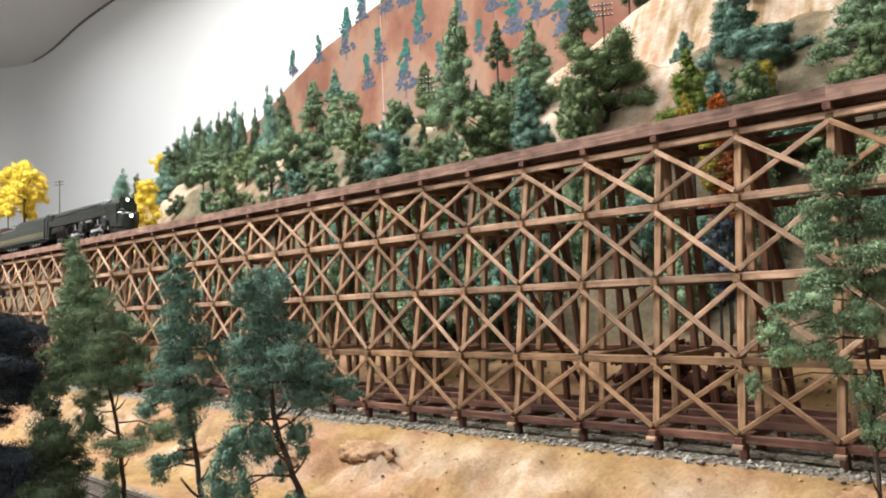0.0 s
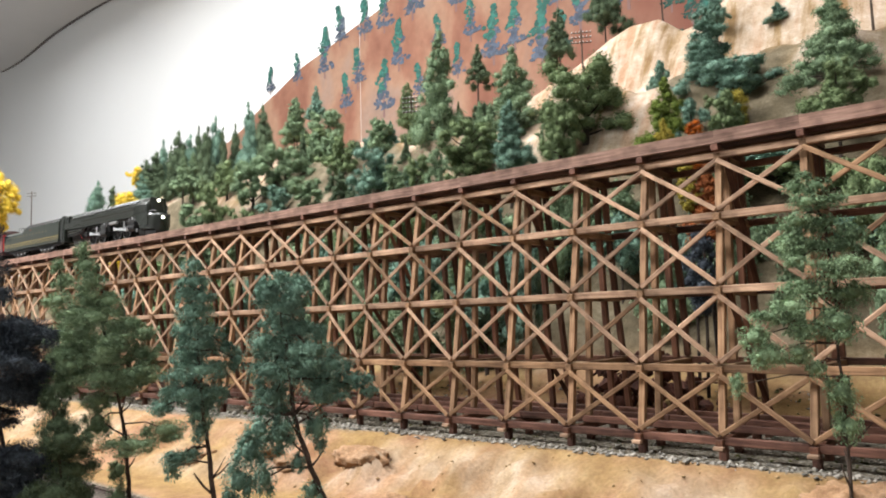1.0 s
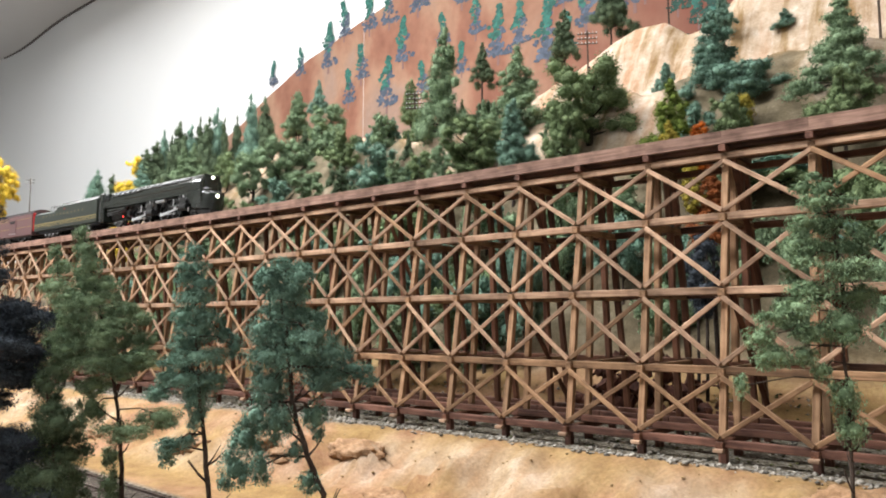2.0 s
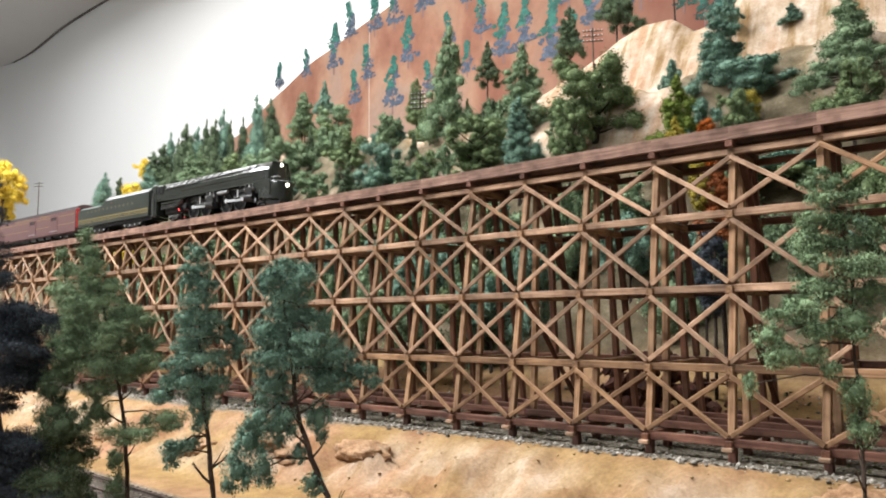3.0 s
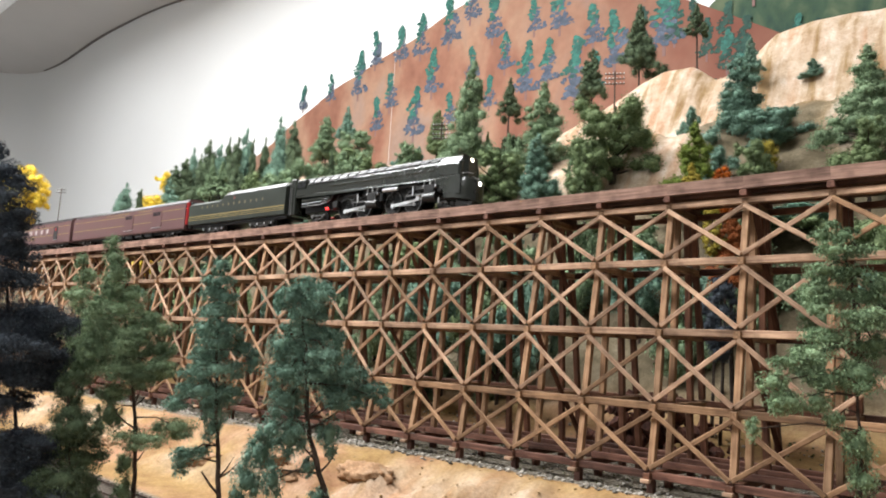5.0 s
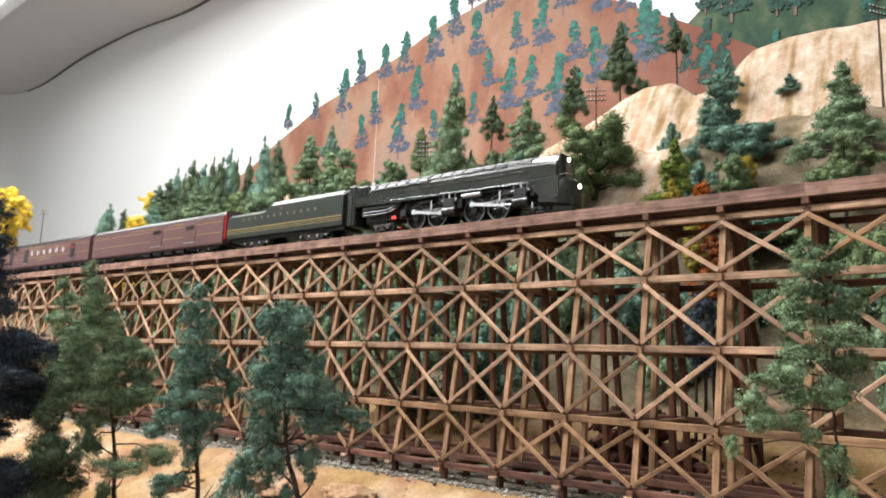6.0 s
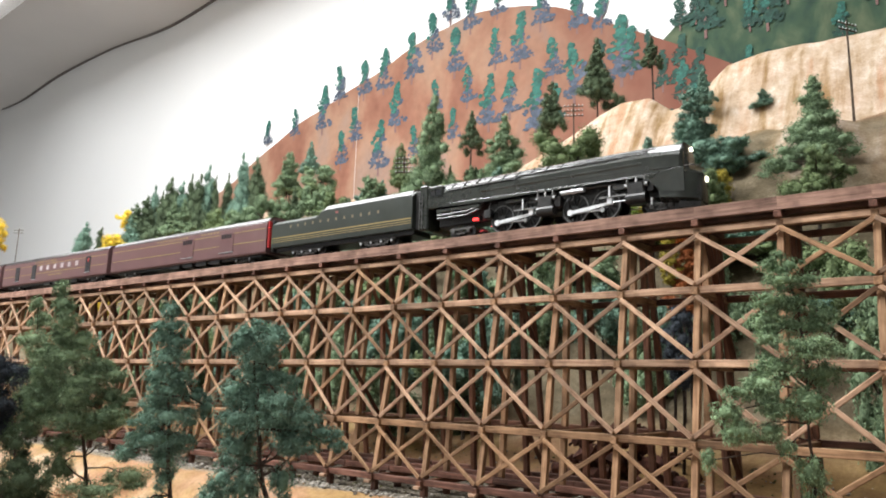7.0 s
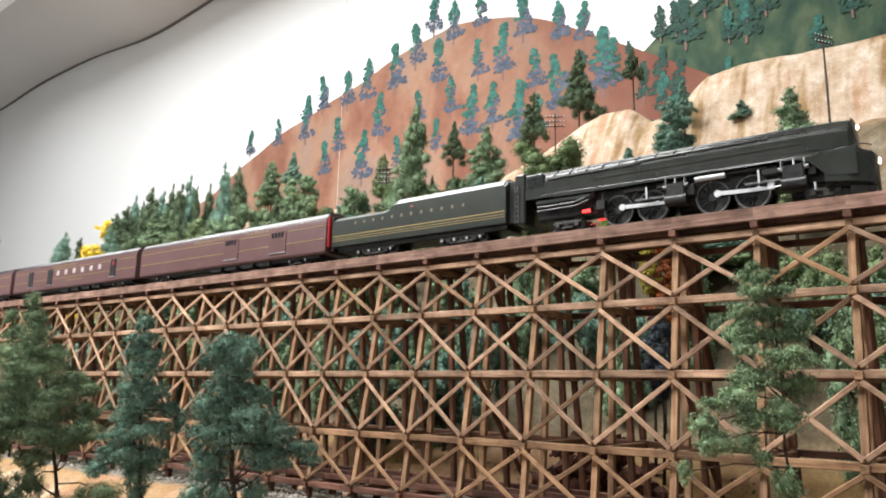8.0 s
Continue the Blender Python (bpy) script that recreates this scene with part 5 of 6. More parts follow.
    loft(bm, [[(-0.0135, -0.0145, 0.030), (-0.0135, 0.0145, 0.030), (-0.0120, 0.0105, 0.0500), (-0.0120, -0.0105, 0.0500)], [(-0.0090, -0.006, 0.0296), (-0.0090, 0.006, 0.0296), (-0.0105, 0.004, 0.0492), (-0.0105, -0.004, 0.0492)]])
    part("nose_plate", bm, BODY_GREEN, e)
    for x, z, r in ((-0.0098, 0.0462, 0.0017), (0.0005, 0.0228, 0.0019)):
        bm = bmesh.new()
        bmesh.ops.create_uvsphere(bm, u_segments=14, v_segments=8, radius=r, matrix=Matrix.Translation((x, 0, z)) @ Matrix.Diagonal((0.6, 1, 1, 1)))
        lamp = part("headlight", bm, LAMP_GLOW, e, "lit round headlight")
        rim = bmesh.new()
        tube(rim, (x - 0.0022, 0, z), (x - 0.0002, 0, z), r * 1.3, n=16)
        part("lamp_rim", rim, PALE_METAL, lamp)
    bm = bmesh.new()
    loft(bm, [[(-0.016, -0.0150, 0.0016), (-0.016, 0.0150, 0.0016), (-0.014, 0.0150, 0.0062), (-0.014, -0.0150, 0.0062)], [(-0.002, -0.0090, 0.0018), (-0.002, 0.0090, 0.0018), (-0.001, 0.0080, 0.0056), (-0.001, -0.0080, 0.0056)]])
    part("pilot", bm, GEAR_BLACK, e)
    # cab
    bm = bmesh.new()
    box(bm, (-0.2525, -0.0176, 0.0095), (-0.2425, 0.0176, 0.0500), 0.0012)
    box(bm, (-0.2425, -0.0177, 0.0280), (-0.2260, 0.0177, 0.0480), 0.0012)
    cab = part("cab", bm, BODY_GREEN, e)
    for s in (-1, 1):
        for k in (0, 1):
            w = bmesh.new()
            x = -0.2395 + 0.0066 * k
            box(w, (x, s * 0.0178 - 0.0003, 0.0385), (x + 0.0056, s * 0.0178 + 0.0003, 0.0440), 0.0002)
            part("cab_window", w, GLASS_DARK, cab)
        fr = bmesh.new()
        for lo, hi in (((-0.2405, 0.0374), (-0.2260, 0.0381)), ((-0.2405, 0.0443), (-0.2260, 0.0450)), ((-0.2405, 0.0374), (-0.2398, 0.0450)), ((-0.2334, 0.0374), (-0.2330, 0.0450)), ((-0.2266, 0.0374), (-0.2259, 0.0450))):
            box(fr, (lo[0], s * 0.0178 - 0.0005, lo[1]), (hi[0], s * 0.0178 + 0.0005, hi[1]))
        part("window_frame", fr, BODY_GREEN, cab)
        ld = bmesh.new()
        for x in (-0.2512, -0.2482):
            tube(ld, (x, s * 0.0186, 0.010), (x, s * 0.0186, 0.040), 0.00035, n=6)
        for k in range(7):
            tube(ld, (-0.2512, s * 0.0186, 0.012 + 0.004 * k), (-0.2482, s * 0.0186, 0.012 + 0.004 * k), 0.0003, n=6)
        part("ladder", ld, RIM_STEEL, cab)
    # firebox, ash pan, injector pipes and inner frame
    bm = bmesh.new()
    box(bm, (-0.236, -0.0085, 0.0120), (-0.012, 0.0085, 0.0290), 0.001)
    part("frame", bm, GEAR_BLACK, e)
    for s in (-1, 1):
        bm = bmesh.new()
        box(bm, (-0.234, s * 0.0135 - 0.003, 0.0225), (-0.186, s * 0.0135 + 0.003, 0.0272), 0.0012)
        part("firebox_side", bm, BODY_GREEN, e)
        for z, r in ((0.0208, 0.0012), (0.0180, 0.0010)):
            pb = bmesh.new()
            limb(pb, [(-0.232, s * 0.0160, z), (-0.200, s * 0.0162, z), (-0.190, s * 0.0150, z + 0.003), (-0.184, s * 0.0140, z + 0.007)], r, r, 8)
            part("pipe", pb, GEAR_BLACK, e)
        gl = bmesh.new()
        box(gl, (-0.1945, s * 0.0137 - 0.0009, 0.0126), (-0.1865, s * 0.0137 + 0.0009, 0.0148), 0.0004)
        part("firebox_glow", gl, RED_GLOW, e, "glowing red firebox light")
        g2 = bmesh.new()
        box(g2, (-0.190, s * 0.0100 - 0.0006, 0.0035), (-0.1845, s * 0.0100 + 0.0006, 0.0046), 0.0003)
        part("ash_glow", g2, RED_DIM, e)
        for cx in (-0.0455, -0.1215):
            cy = bmesh.new()
            tube(cy, (cx - 0.0075, s * 0.0150, 0.0122), (cx + 0.0075, s * 0.0150, 0.0122), 0.0044, n=18)
            box(cy, (cx - 0.0065, s * 0.0150 - 0.0035, 0.0135), (cx + 0.0065, s * 0.0150 + 0.0035, 0.0235), 0.0008)
            part("cylinder", cy, GEAR_BLACK, e)
            vl = bmesh.new()
            tube(vl, (cx - 0.009, s * 0.0162, 0.0215), (cx + 0.009, s * 0.0162, 0.0215), 0.0018, n=12)
            for k in (-0.0068, 0.0068):
                tube(vl, (cx + k, s * 0.0170, 0.0200), (cx + k, s * 0.0170, 0.0272), 0.0009, n=8)
            part("valve_chest", vl, RIM_STEEL, e)
            gd = bmesh.new()
            box(gd, (cx - 0.0300, s * 0.0166 - 0.0006, 0.0148), (cx - 0.0080, s * 0.0166 + 0.0006, 0.0160))
            part("crosshead_guide", gd, RIM_STEEL, e)
            hg = bmesh.new()
            box(hg, (cx - 0.0215, s * 0.0172 - 0.0004, 0.0150), (cx - 0.0203, s * 0.0172 + 0.0004, 0.0235))
            part("valve_gear", hg, ROD_STEEL, e)
        for x0, x1, z0, z1 in ((-0.108, -0.088, 0.0222, 0.0262), (-0.086, -0.062, 0.0240, 0.0262)):
            tk = bmesh.new()
            tube(tk, (x0, s * 0.0152, (z0 + z1) / 2), (x1, s * 0.0152, (z0 + z1) / 2), (z1 - z0) / 2, n=12)
            part("air_tank", tk, PALE_METAL if x0 < -0.1 else GEAR_BLACK, e)
    # wheels and rods
    rd = 0.0117
    for pair, xs in enumerate(((-0.0725, -0.0985), (-0.1410, -0.1670))):
        for x in xs:
            w = driving_wheelset(x, rd, e)
            TURNING.append((w, x, rd))
        for s in (-1, 1):
            bm = bmesh.new()
            box(bm, (xs[1] - xs[0], -0.0005, -0.0007), (0, 0.0005, 0.0007), 0.0002)
            for x in (0, xs[1] - xs[0]):
                tube(bm, (x, -0.0007, 0), (x, 0.0007, 0), 0.0017, n=14)
            cr = part("coupling_rod", bm, ROD_STEEL, e)
            RODS.append((cr, "couple", xs[0], s, rd))
            bm = bmesh.new()
            L = xs[0] - xs[1] + 0.0085
            rings = [[(x, -0.0005, -h), (x, 0.0005, -h), (x, 0.0005, h), (x, -0.0005, h)] for x, h in ((0, 0.0014), (L * 0.5, 0.0013), (L, 0.0010))]
            loft(bm, rings)
            tube(bm, (0, -0.0009, 0), (0, 0.0009, 0), 0.0024, n=16)
            tube(bm, (L, -0.0009, 0), (L, 0.0009, 0), 0.0014, n=12)
            mr = part("main_rod", bm, ROD_STEEL, e)
            RODS.append((mr, "main", xs[1], s, rd, L))
            ch = bmesh.new()
            box(ch, (-0.0022, -0.0011, -0.0016), (0.0022, 0.0011, 0.0036), 0.0003)
            tube(ch, (0.001, 0, 0), (0.014, 0, 0), 0.0005, n=8)
            co = part("crosshead", ch, ROD_STEEL, e)
            RODS.append((co, "cross", xs[1], s, rd, L))
    r = random.Random(77)
    for s in (-1, 1):
        for i in range(16):
            x = -0.178 + 0.0092 * i + r.uniform(-0.002, 0.002)
            bm = bmesh.new()
            limb(bm, [(x, s * 0.0118, 0.0268), (x + r.uniform(-0.003, 0.003), s * 0.0135, 0.0235), (x + r.uniform(-0.004, 0.004), s * 0.0128, r.uniform(0.014, 0.019))], 0.0005, 0.0004, 6)
            part("small_pipe", bm, GEAR_BLACK if i % 3 else RIM_STEEL, e)
        for i, (x, z, w, h) in enumerate(((-0.112, 0.0180, 0.006, 0.008), (-0.1300, 0.0235, 0.012, 0.003), (-0.0600, 0.0225, 0.010, 0.005), (-0.152, 0.0240, 0.016, 0.003), (-0.1790, 0.0165, 0.007, 0.007), (-0.0350, 0.0190, 0.005, 0.006))):
            bm = bmesh.new()
            box(bm, (x - w / 2, s * 0.0130 - 0.0025, z - h / 2), (x + w / 2, s * 0.0130 + 0.0025, z + h / 2), 0.0005)
            part("running_gear_box", bm, GEAR_BLACK, e)
        for x, z in ((-0.045, 0.0270), (-0.1215, 0.0270), (-0.0335, 0.0105)):
            bm = bmesh.new()
            tube(bm, (x, s * 0.0172, z - 0.005), (x, s * 0.0172, z), 0.0007, n=8)
            part("lubricator", bm, ROD_STEEL, e)
        bm = bmesh.new()
        limb(bm, [(-0.0115, s * 0.0120, 0.0315), (-0.006, s * 0.0105, 0.0322), (-0.002, s * 0.0075, 0.0312)], 0.0004, 0.0004, 6)
        part("nose_rail", bm, RIM_STEEL, e)
        bm = bmesh.new()
        box(bm, (-0.215, s * 0.0170 - 0.0007, 0.0318), (-0.050, s * 0.0170 + 0.0010, 0.0330), 0.0003)
        part("running_board", bm, BODY_GREEN, e)
    truck(e, -0.0290, 2, 0.0052, 0.0145, 0.0105, pale=False)
    truck(e, -0.2080, 2, 0.0056, 0.0160, 0.0125, pale=False)
    return e


def tender():
    """Long tender with a stepped rear deck; x = 0 is its front."""
    t = vehicle("tender", "dark green model tender with gold stripes behind the engine", "tender")
    half = [(0.0172, 0.0), (0.0177, 0.0012), (0.0177, 0.80), (0.0122, 0.93), (0.0060, 0.985), (0.0030, 0.995), (0.0001, 1.0)]
    bm = bmesh.new()
    rings = []
    for x, top in ((-0.2030, 0.0425), (-0.2010, 0.0432), (-0.140, 0.0432), (-0.134, 0.0438), (-0.129, 0.0462), (-0.126, 0.0500), (-0.122, 0.0508), (-0.004, 0.0508), (-0.002, 0.0500)):
        ring = []
        for y, u in half:
            z = 0.0125 + u if u < 0.01 else 0.0125 + u * (top - 0.0125)
            ring.append((y, z))
        rings.append(ring_of(ring, x))
    loft(bm, rings)
    body = smooth_faces(part("body", bm, TENDER_GREEN, t), 30)
    rf = bmesh.new()
    loft(rf, [[(x, -0.0176, 0.0437), (x, -0.0125, 0.0488), (x, -0.006, 0.0513), (x, 0.006, 0.0513), (x, 0.0125, 0.0488), (x, 0.0176, 0.0437)] for x in (-0.1215, -0.0045)])
    smooth_faces(part("roof", rf, ROOF_BLACK, t), 8)
    for s in (-1, 1):
        y = s * 0.01785
        for z, h in ((0.0218, 0.0009), (0.0196, 0.0005), (0.0176, 0.0005)):
            st = bmesh.new()
            box(st, (-0.2020, y - 0.00012, z), (-0.0030, y + 0.00012, z + h))
            part("stripe", st, GOLD, body)
        letters(body, -0.172, -0.045, 0.0315, y, 12, 0.0022, 0.0028, plain("faded_gold", (0.17, 0.14, 0.08), 0.5))
        nb = bmesh.new()
        box(nb, (-0.104, y - 0.00013, 0.0385), (-0.1005, y + 0.00013, 0.0405))
        part("emblem", nb, plain("emblem_red", (0.25, 0.06, 0.05), 0.5), body)
    bm = bmesh.new()
    box(bm, (-0.200, -0.0120, 0.0085), (-0.004, 0.0120, 0.0128), 0.0005)
    part("underframe", bm, GEAR_BLACK, t)
    bm = bmesh.new()
    box(bm, (-0.002, -0.0130, 0.0120), (0.0062, 0.0130, 0.0470), 0.001)
    part("diaphragm", bm, DIAPHRAGM, t)
    for x in (-0.160, -0.150):
        hb = bmesh.new()
        limb(hb, [(x, -0.012, 0.0432), (x, -0.012, 0.0478), (x, 0.012, 0.0478), (x, 0.012, 0.0432)], 0.0004, 0.0004, 6)
        part("deck_rail", hb, GEAR_BLACK, t)
    truck(t, -0.0500, 4, 0.0055, 0.0135, 0.0125)
    truck(t, -0.1500, 4, 0.0055, 0.0135, 0.0125)
    return t


def coach(seed, windows, label):
    """Streamlined head-end car; x = 0 is its front."""
    L = 0.312
    c = vehicle("passenger_car", label, "passenger car")
    half = [(0.0165, 0.0085), (0.0176, 0.0105), (0.0177, 0.0380), (0.0166, 0.0428), (0.0125, 0.0470), (0.0065, 0.0490), (0.0001, 0.0495)]
    bm = bmesh.new()
    loft(bm, [ring_of(half, -L), ring_of(half, 0)])
    body = smooth_faces(part("body", bm, MAROON, c), 25)
    rf = bmesh.new()
    top = [(0.0171, 0.0416), (0.0160, 0.0438), (0.0126, 0.0474), (0.0066, 0.0494), (0.0001, 0.0499)]
    rings = [[(x, -y, z) for y, z in top] + [(x, y, z) for y, z in reversed(top)] for x in (-L + 0.0005, -0.0005)]
    loft(rf, rings)
    smooth_faces(part("roof", rf, ROOF_BLACK, c), 8)
    for s in (-1, 1):
        y = s * 0.0178
        for z in (0.0350, 0.0222):
            st = bmesh.new()
            box(st, (-L + 0.003, y - 0.00012, z), (-0.003, y + 0.00012, z + 0.0007))
            part("stripe", st, GOLD, body)
        letters(body, -0.205, -0.145, 0.0382, y, 11, 0.0022, 0.0018)
        if not windows:
            letters(body, -0.115, -0.085, 0.0382, y, 6, 0.0022, 0.0018)
        doors = (-0.068, -0.142) if not windows else (-0.050, -0.208, -0.262)
        for d in doors:
            wide = 0.0125 if not windows else 0.0065
            db = bmesh.new()
            box(db, (d - wide, y - 0.0005, 0.0145), (d + wide, y + 0.0004, 0.0365), 0.0003)
            door = part("door", db, MAROON if not windows else ROOF_BLACK, body)
            sill = bmesh.new()
            box(sill, (d - wide, y - s * 0.0001 - 0.0007, 0.0142), (d + wide, y + 0.0007, 0.0150))
            part("door_sill", sill, PALE_METAL, door)
            if not windows:
                for k in range(4):
                    wb = bmesh.new()
                    x = d - 0.0085 + 0.0046 * k
                    box(wb, (x, y - 0.0007, 0.0305), (x + 0.0032, y + 0.0007, 0.0355))
                    part("door_window", wb, GLASS_DARK, door)
        if windows:
            for k in range(6):
                x = -0.190 + 0.021 * k
                wb = bmesh.new()
                box(wb, (x, y - 0.0005, 0.0262), (x + 0.0075, y + 0.0005, 0.0330), 0.0004)
                part("window", wb, plain("pale_window_glass", (0.42, 0.36, 0.36), 0.15, 0, 0.6, scale=200), body)
            letters(body, -0.160, -0.125, 0.0175, y, 7, 0.003, 0.0016)
    bm = bmesh.new()
    box(bm, (-L + 0.012, -0.0125, 0.0055), (-0.012, 0.0125, 0.0088), 0.0006)
    for k in range(4):
        box(bm, (-0.100 - 0.026 * k, -0.0150, 0.0035), (-0.082 - 0.026 * k, 0.0150, 0.0090), 0.0006)
    part("underframe", bm, GEAR_BLACK, c)
    for x0, x1 in ((0.0, 0.0052), (-L - 0.0052, -L)):
        bm = bmesh.new()
        box(bm, (x0, -0.0120, 0.0100), (x1, 0.0120, 0.0440), 0.0008)
        part("diaphragm", bm, DIAPHRAGM, c)
    truck(c, -0.042, 2, 0.0053, 0.0225, 0.0122)
    truck(c, -L + 0.042, 2, 0.0053, 0.0225, 0.0122)
    return c


ENGINE = locomotive()
TENDER = tender()
ENGINE.scale, TENDER.scale = (0.972, 1, 1), (0.955, 1, 1)
COACHES = [coach(1, False, "maroon model baggage car with gold stripes and sliding doors"), coach(2, True, "maroon model mail car with a row of pale windows"), coach(3, False, "maroon model express car with gold stripes")]
# red light at the first car's front end, and a small red marker on the second
# the end panel's red lamplight is put into its colour and faint glow
bm = bmesh.new()
box(bm, (0.0003, -0.0165, 0.0140), (0.0030, -0.0128, 0.0430), 0.0006)
part("lit_end_panel", bm, RED_DIM, COACHES[0], "red lit end panel")
bm = bmesh.new()
bmesh.ops.create_uvsphere(bm, u_segments=10, v_segments=6, radius=0.0016, matrix=Matrix.Translation((0.0015, -0.0150, 0.0360)))
part("red_lamp", bm, RED_GLOW, COACHES[0], "glowing red lamp")
bm = bmesh.new()
box(bm, (-0.0515, -0.0185, 0.0290), (-0.0475, -0.0179, 0.0340), 0.0003)
part("door_lamp", bm, RED_DIM, COACHES[1], "red lit door window")


# ---- poles, heap, stones and litter ----
POLE_WOOD = varied("dark_pole_wood", (0.035, 0.024, 0.018), (0.10, 0.07, 0.05), 200, 0.85)
INSULATOR = plain("pale_insulator_glass", (0.42, 0.45, 0.43), 0.25, spec=0.6, scale=300)


def telegraph_pole(x, y, top, arms, turn, label):
    ground = land(x, y)[0] - 0.003
    t = thing("telegraph_pole", label, "telegraph pole", x, y, ground, "telegraph poles", rz=turn)
    h = top - ground
    bm = bmesh.new()
    limb(bm, [(0, 0, 0), (0.0003, 0, h * 0.5), (0, 0, h)], 0.0019, 0.0013, 8)
    part("pole", bm, POLE_WOOD, t)
    for k in range(arms):
        z = h - 0.006 - 0.0085 * k
        bm = bmesh.new()
        box(bm, (-0.0165, -0.0020, z - 0.0009), (0.0165, -0.0008, z + 0.0009), 0.0002)
        arm = part("crossarm", bm, POLE_WOOD, t)
        for i in range(6):
            bm = bmesh.new()
            px = -0.0150 + 0.006 * i
            tube(bm, (px, -0.0014, z + 0.0009), (px, -0.0014, z + 0.0032), 0.0008, 0.0005, n=8)
            part("insulator", bm, INSULATOR, arm)
    return t


telegraph_pole(-0.414, 0.575, 1.722, 3, 30, "dark telegraph pole with three crossarms on the rock shelf")
telegraph_pole(-0.697, 0.46, 1.650, 4, 30, "leaning dark telegraph pole with four crossarms among trees")
telegraph_pole(0.004, 0.575, 1.742, 2, 60, "tall dark telegraph pole in front of the pale rock")
telegraph_pole(-1.62, 0.47, 1.700, 3, 30, "far telegraph pole with crossarms beside the line")
telegraph_pole(-2.15, 0.35, 1.665, 2, 30, "far telegraph pole beside the line")


def chunk(bm, c, s, r):
    """A rough angular lump."""
    q = Euler((r.uniform(0, 6), r.uniform(0, 6), r.uniform(0, 6))).to_matrix().to_4x4()
    res = bmesh.ops.create_icosphere(bm, subdivisions=1, radius=s, matrix=Matrix.Translation(c) @ q @ Matrix.Diagonal((r.uniform(0.7, 1.3), r.uniform(0.5, 1.0), r.uniform(0.4, 0.9), 1)))
    for v in res["verts"]:
        v.co += Vector((r.uniform(-1, 1), r.uniform(-1, 1), r.uniform(-1, 1))) * s * 0.22


def heap():
    """Rust-brown heap of brush and timber scraps behind the trestle's foot."""
    r = random.Random(31)
    rust = varied("rust_brown_scrap", (0.035, 0.014, 0.010), (0.15, 0.058, 0.038), 160, 0.9)
    cx, cy = -0.115, 0.115
    t = thing("scrap_heap", "rust-brown heap of scrap and brush under the trestle", "heap", cx, cy, land(cx, cy)[0])
    for i in range(110):
        u, v = r.gauss(0, 0.5), r.gauss(0, 0.5)
        u, v = max(-1, min(1, u)), max(-1, min(1, v))
        top = 0.052 * (1 - u * u) * (1 - 0.6 * v * v) + 0.002
        bm = bmesh.new()
        chunk(bm, (0.066 * u, 0.028 * v, r.uniform(0.15, 1.0) * top), r.uniform(0.004, 0.009), r)
        part("scrap_lump", bm, rust, t)
    for i in range(16):
        a = Vector((r.uniform(-0.055, 0.055), r.uniform(-0.02, 0.02), r.uniform(0.006, 0.030)))
        d = Vector((r.uniform(-1, 1), r.uniform(-0.4, 0.4), r.uniform(-0.3, 0.45))).normalized() * r.uniform(0.015, 0.03)
        bm = bmesh.new()
        limb(bm, [a, a + d * 0.5 + Vector((0, 0, 0.001)), a + d], 0.0013, 0.0008, 5)
        part("scrap_stick", bm, rust, t)


heap()


def stones(name, label, count, spot, lo, hi, material, seed):
    """Loose stones as one object, each a rough lump."""
    r = random.Random(seed)
    g = np.random.default_rng(seed)
    cube = np.array([(0, 0, 1), (0.9, 0, 0.1), (0.1, 0.9, 0), (-0.9, 0.1, 0), (0, -0.9, 0.1), (0, 0, -0.8)])
    tri = np.array([(0, 1, 2), (0, 2, 3), (0, 3, 4), (0, 4, 1), (5, 2, 1), (5, 3, 2), (5, 4, 3), (5, 1, 4)])
    vs, fs = [], []
    for i in range(count):
        x, y = spot(r)
        z = land(x, y)[0]
        s = lo + (hi - lo) * r.random() ** 2.5
        a = r.uniform(0, 6.3)
        m = np.array([(math.cos(a), -math.sin(a), 0), (math.sin(a), math.cos(a), 0), (0, 0, 1)])
        v = (cube + g.normal(0, 0.18, cube.shape)) * (s * r.uniform(0.7, 1.4), s, s * r.uniform(0.4, 0.8))
        vs.append(v @ m.T + (x, y, z + s * 0.2))
        fs.append(tri + 6 * i)
    return tagged(from_arrays(name, np.concatenate(vs), np.concatenate(fs), material), label, "stones", kind="stuff")


STONE = varied("grey_stone_chips", (0.10, 0.088, 0.07), (0.36, 0.33, 0.285), 150, 0.9, island=True, spread=0.5)
EARTH = varied("ochre_clods", (0.20, 0.12, 0.055), (0.34, 0.23, 0.11), 150, 0.95, island=True, spread=0.2)
TURF = varied("olive_turf_crumbs", (0.04, 0.045, 0.015), (0.12, 0.11, 0.045), 150, 0.95, island=True, spread=0.4)


def beside_sill(r):
    x = r.uniform(-0.75, 0.26)
    return x, bend(x) + r.uniform(-0.064, -0.030)


def under_trestle(r):
    x = r.uniform(-0.75, 0.26)
    return x, bend(x) + r.uniform(-0.03, 0.16)


def sand_face(r):
    x = r.uniform(-0.75, 0.26)
    return x, bend(x) + r.uniform(-0.14, -0.058)


stones("gravel_stones", "grey and pale stone chips along the trestle sills", 2600, beside_sill, 0.0006, 0.0028, STONE, 1)
stones("ground_litter", "brown stones and crumbs under the trestle", 2200, under_trestle, 0.0006, 0.0026, STONE, 2)
stones("sand_clods", "small ochre clods on the sandy bank", 500, sand_face, 0.0004, 0.0016, EARTH, 3)
stones("turf_crumbs", "olive crumbs of turf beneath the trestle", 1200, under_trestle, 0.0008, 0.0022, TURF, 4)

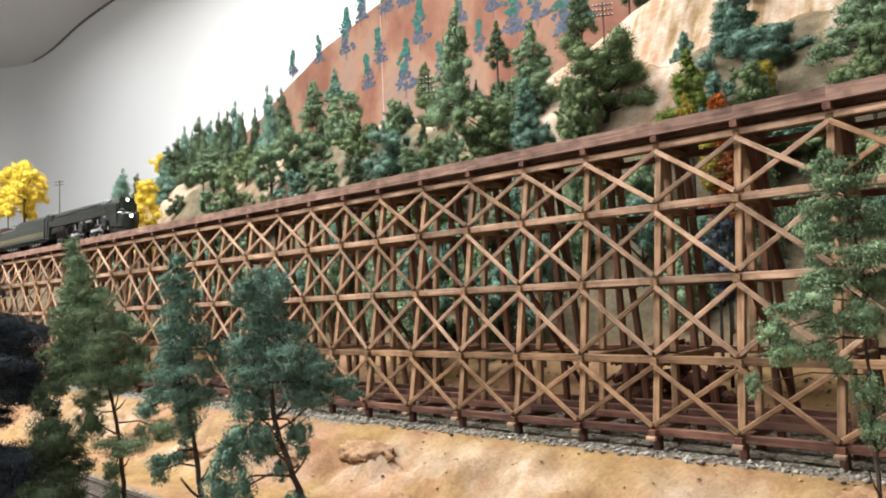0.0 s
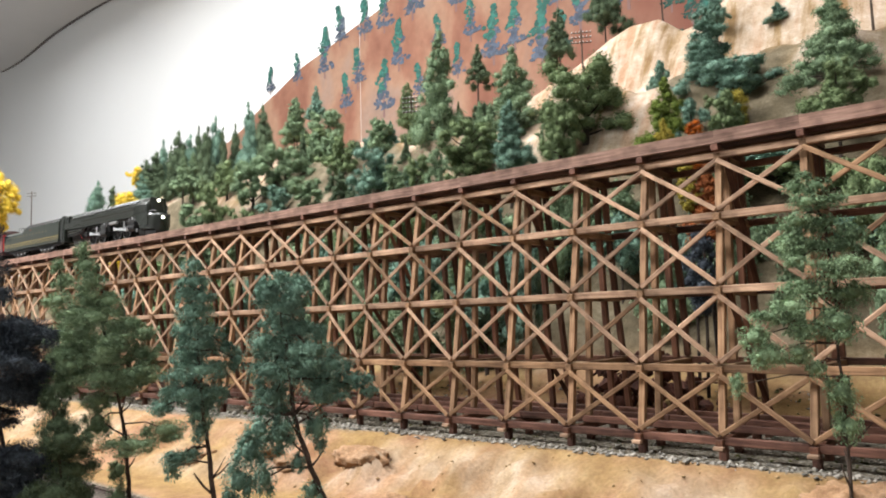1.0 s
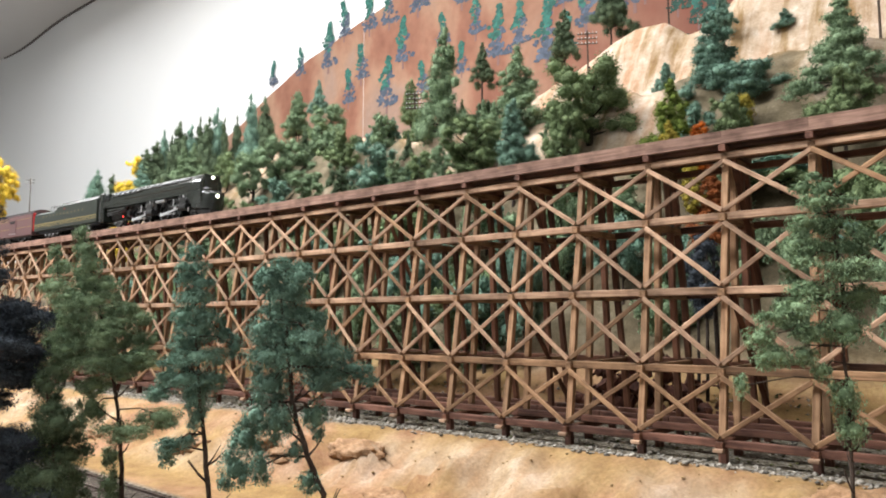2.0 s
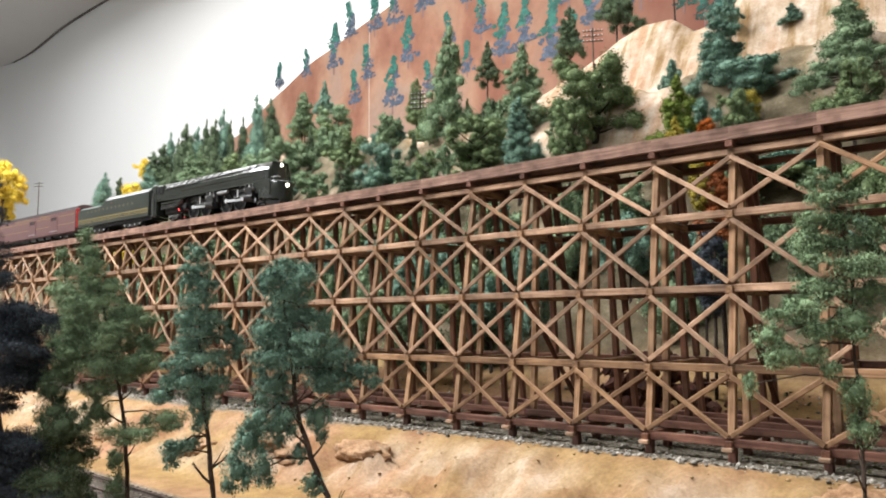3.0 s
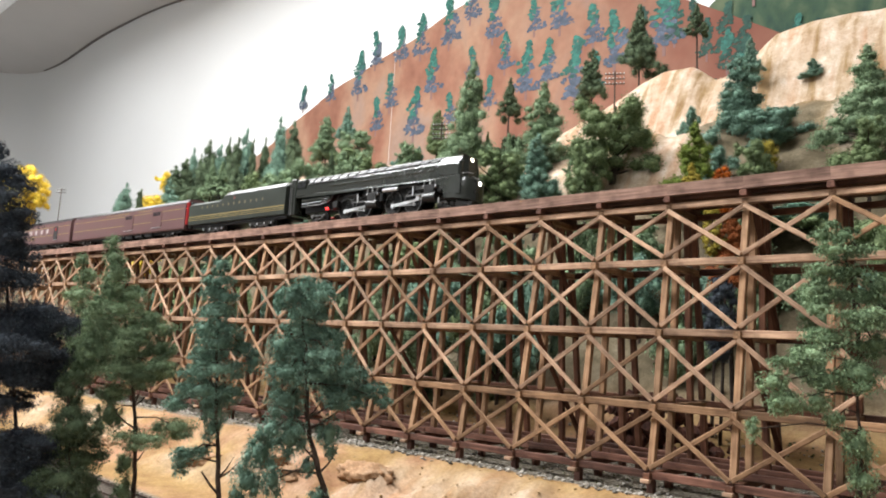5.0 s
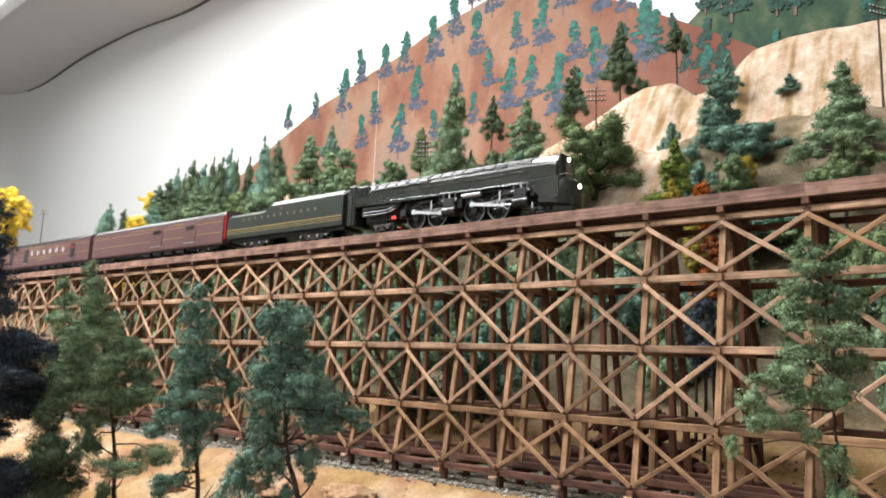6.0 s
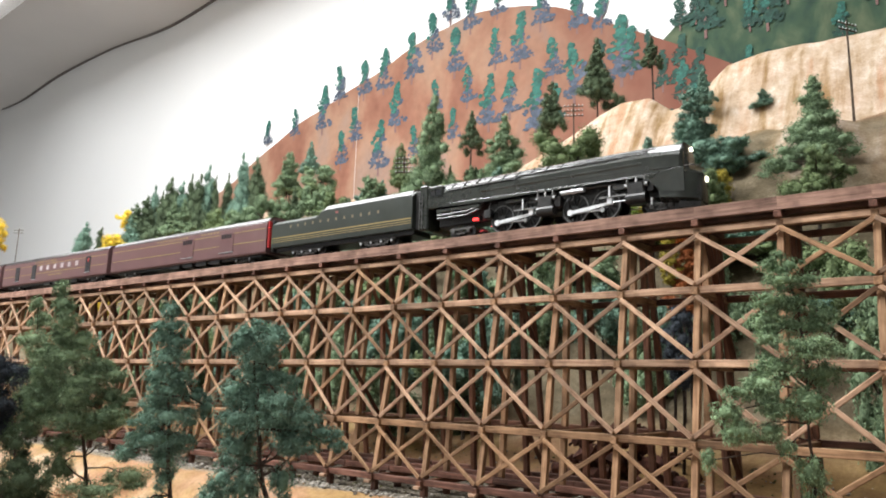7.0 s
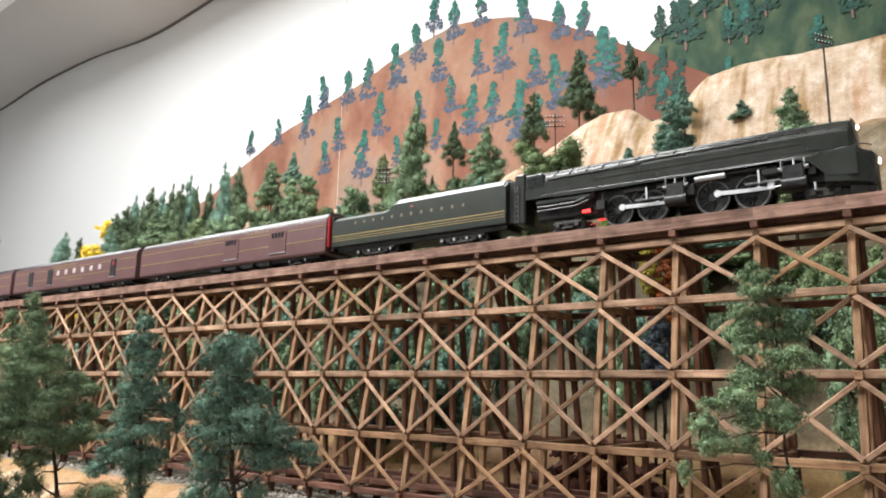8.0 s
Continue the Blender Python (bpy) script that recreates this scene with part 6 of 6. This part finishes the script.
LOOSE = thing("loose_plank", "short loose brown plank lying on the trestle edge", "plank", -0.163, bend(-0.163) - 0.0045, NODE + 0.0111, rz=14)
bm = bmesh.new()
box(bm, (-0.011, -0.0022, 0), (0.011, 0.0022, 0.0016), 0.0003)
part("board", bm, TIMBER, LOOSE)


def outcrops():
    """Weathered red-tan rocks that break out of the sandy bank."""
    r = random.Random(52)
    face = varied("red_tan_bank_rock", (0.15, 0.076, 0.038), (0.36, 0.235, 0.145), 90, 0.9, relief=0.8, depth=0.0015, mid=(0.27, 0.155, 0.080), spread=0.15)
    for i in range(15):
        x = -0.66 + 0.062 * i + r.uniform(-0.02, 0.02)
        y = bend(x) + r.uniform(-0.118, -0.078) - 0.02 * ease(-x, 0.2, 0.4)
        z = land(x, y)[0]
        bm = bmesh.new()
        s = r.uniform(0.009, 0.016)
        bmesh.ops.create_icosphere(bm, subdivisions=4, radius=1.0)
        off = r.uniform(0, 50)
        for v in bm.verts:
            n = v.co.normalized()
            k = 1 + 0.34 * noise.noise(n * 1.6 + Vector((off, 0, 0))) + 0.30 * noise.noise(n * 4.5 + Vector((0, off, 0))) + 0.07 * noise.noise(n * 11 + Vector((0, 0, off)))
            v.co = Vector((n.x * 1.7, n.y * 0.9, n.z * 0.62)) * k * s
        for f in bm.faces:
            f.smooth = True
        rock = thing("bank_rock", "weathered red-tan rock half buried in the sandy bank", "rock", x, y, z - 0.0062, "bank rocks", rz=r.uniform(-25, 25))
        part("boulder", bm, face, rock)


outcrops()


def nose_x(t):
    return NOSE_AT_7 + SPEED * (t - 7.0)


def on_line(x):
    return pose(x, track_y(x), RAIL_TOP, 0, 0, heading(x))


def motions():
    """The train rolls along the trestle; its wheels turn and its rods go round."""
    half_seconds = [0.5 * i for i in range(17)]
    cars = [(ENGINE, 0.0, 0.245), (TENDER, 0.2515, 0.194)]
    at = 0.2515 + 0.194 + 0.0085
    for c in COACHES:
        cars.append((c, at, 0.312))
        at += 0.312 + 0.0108
    for ob, off, length in cars:
        # each vehicle lies along the chord between its ends
        rows = []
        for t in half_seconds:
            a, b = nose_x(t) - off, nose_x(t) - off - length
            pa, pb = Vector((a, track_y(a))), Vector((b, track_y(b)))
            d = pa - pb
            rows.append((t, pose(pa.x, pa.y, RAIL_TOP, 0, 0, math.degrees(math.atan2(d.y, d.x)))))
        walk(ob, rows)
    for ob, x, r in TURNING:
        step = 0.1 if r > 0.01 else 1 / 30
        n = round(8.0 / step)
        walk(ob, [(i * step, pose(x, 0, r, 0, math.degrees(SPEED * i * step / r) % 360, 0)) for i in range(n + 1)])
    for rod in RODS:
        ob, what, x, s, r = rod[:5]
        throw, rows = 0.0046, []
        for i in range(121):
            t = i / 15
            a = SPEED * t / r + (math.pi / 2 if s > 0 else 0) + 2.2
            px, pz = x + throw * math.sin(a), r + throw * math.cos(a)
            if what == "couple":
                rows.append((t, pose(px, s * 0.0112, pz)))
            else:
                reach = math.sqrt(rod[5] ** 2 - (pz - r) ** 2)
                tip = math.degrees(math.atan2(pz - r, reach))
                if what == "main":
                    rows.append((t, pose(px, s * 0.0132, pz, 0, tip, 0)))
                else:
                    rows.append((t, pose(px + reach, s * 0.0150, r)))
        walk(ob, rows)


motions()
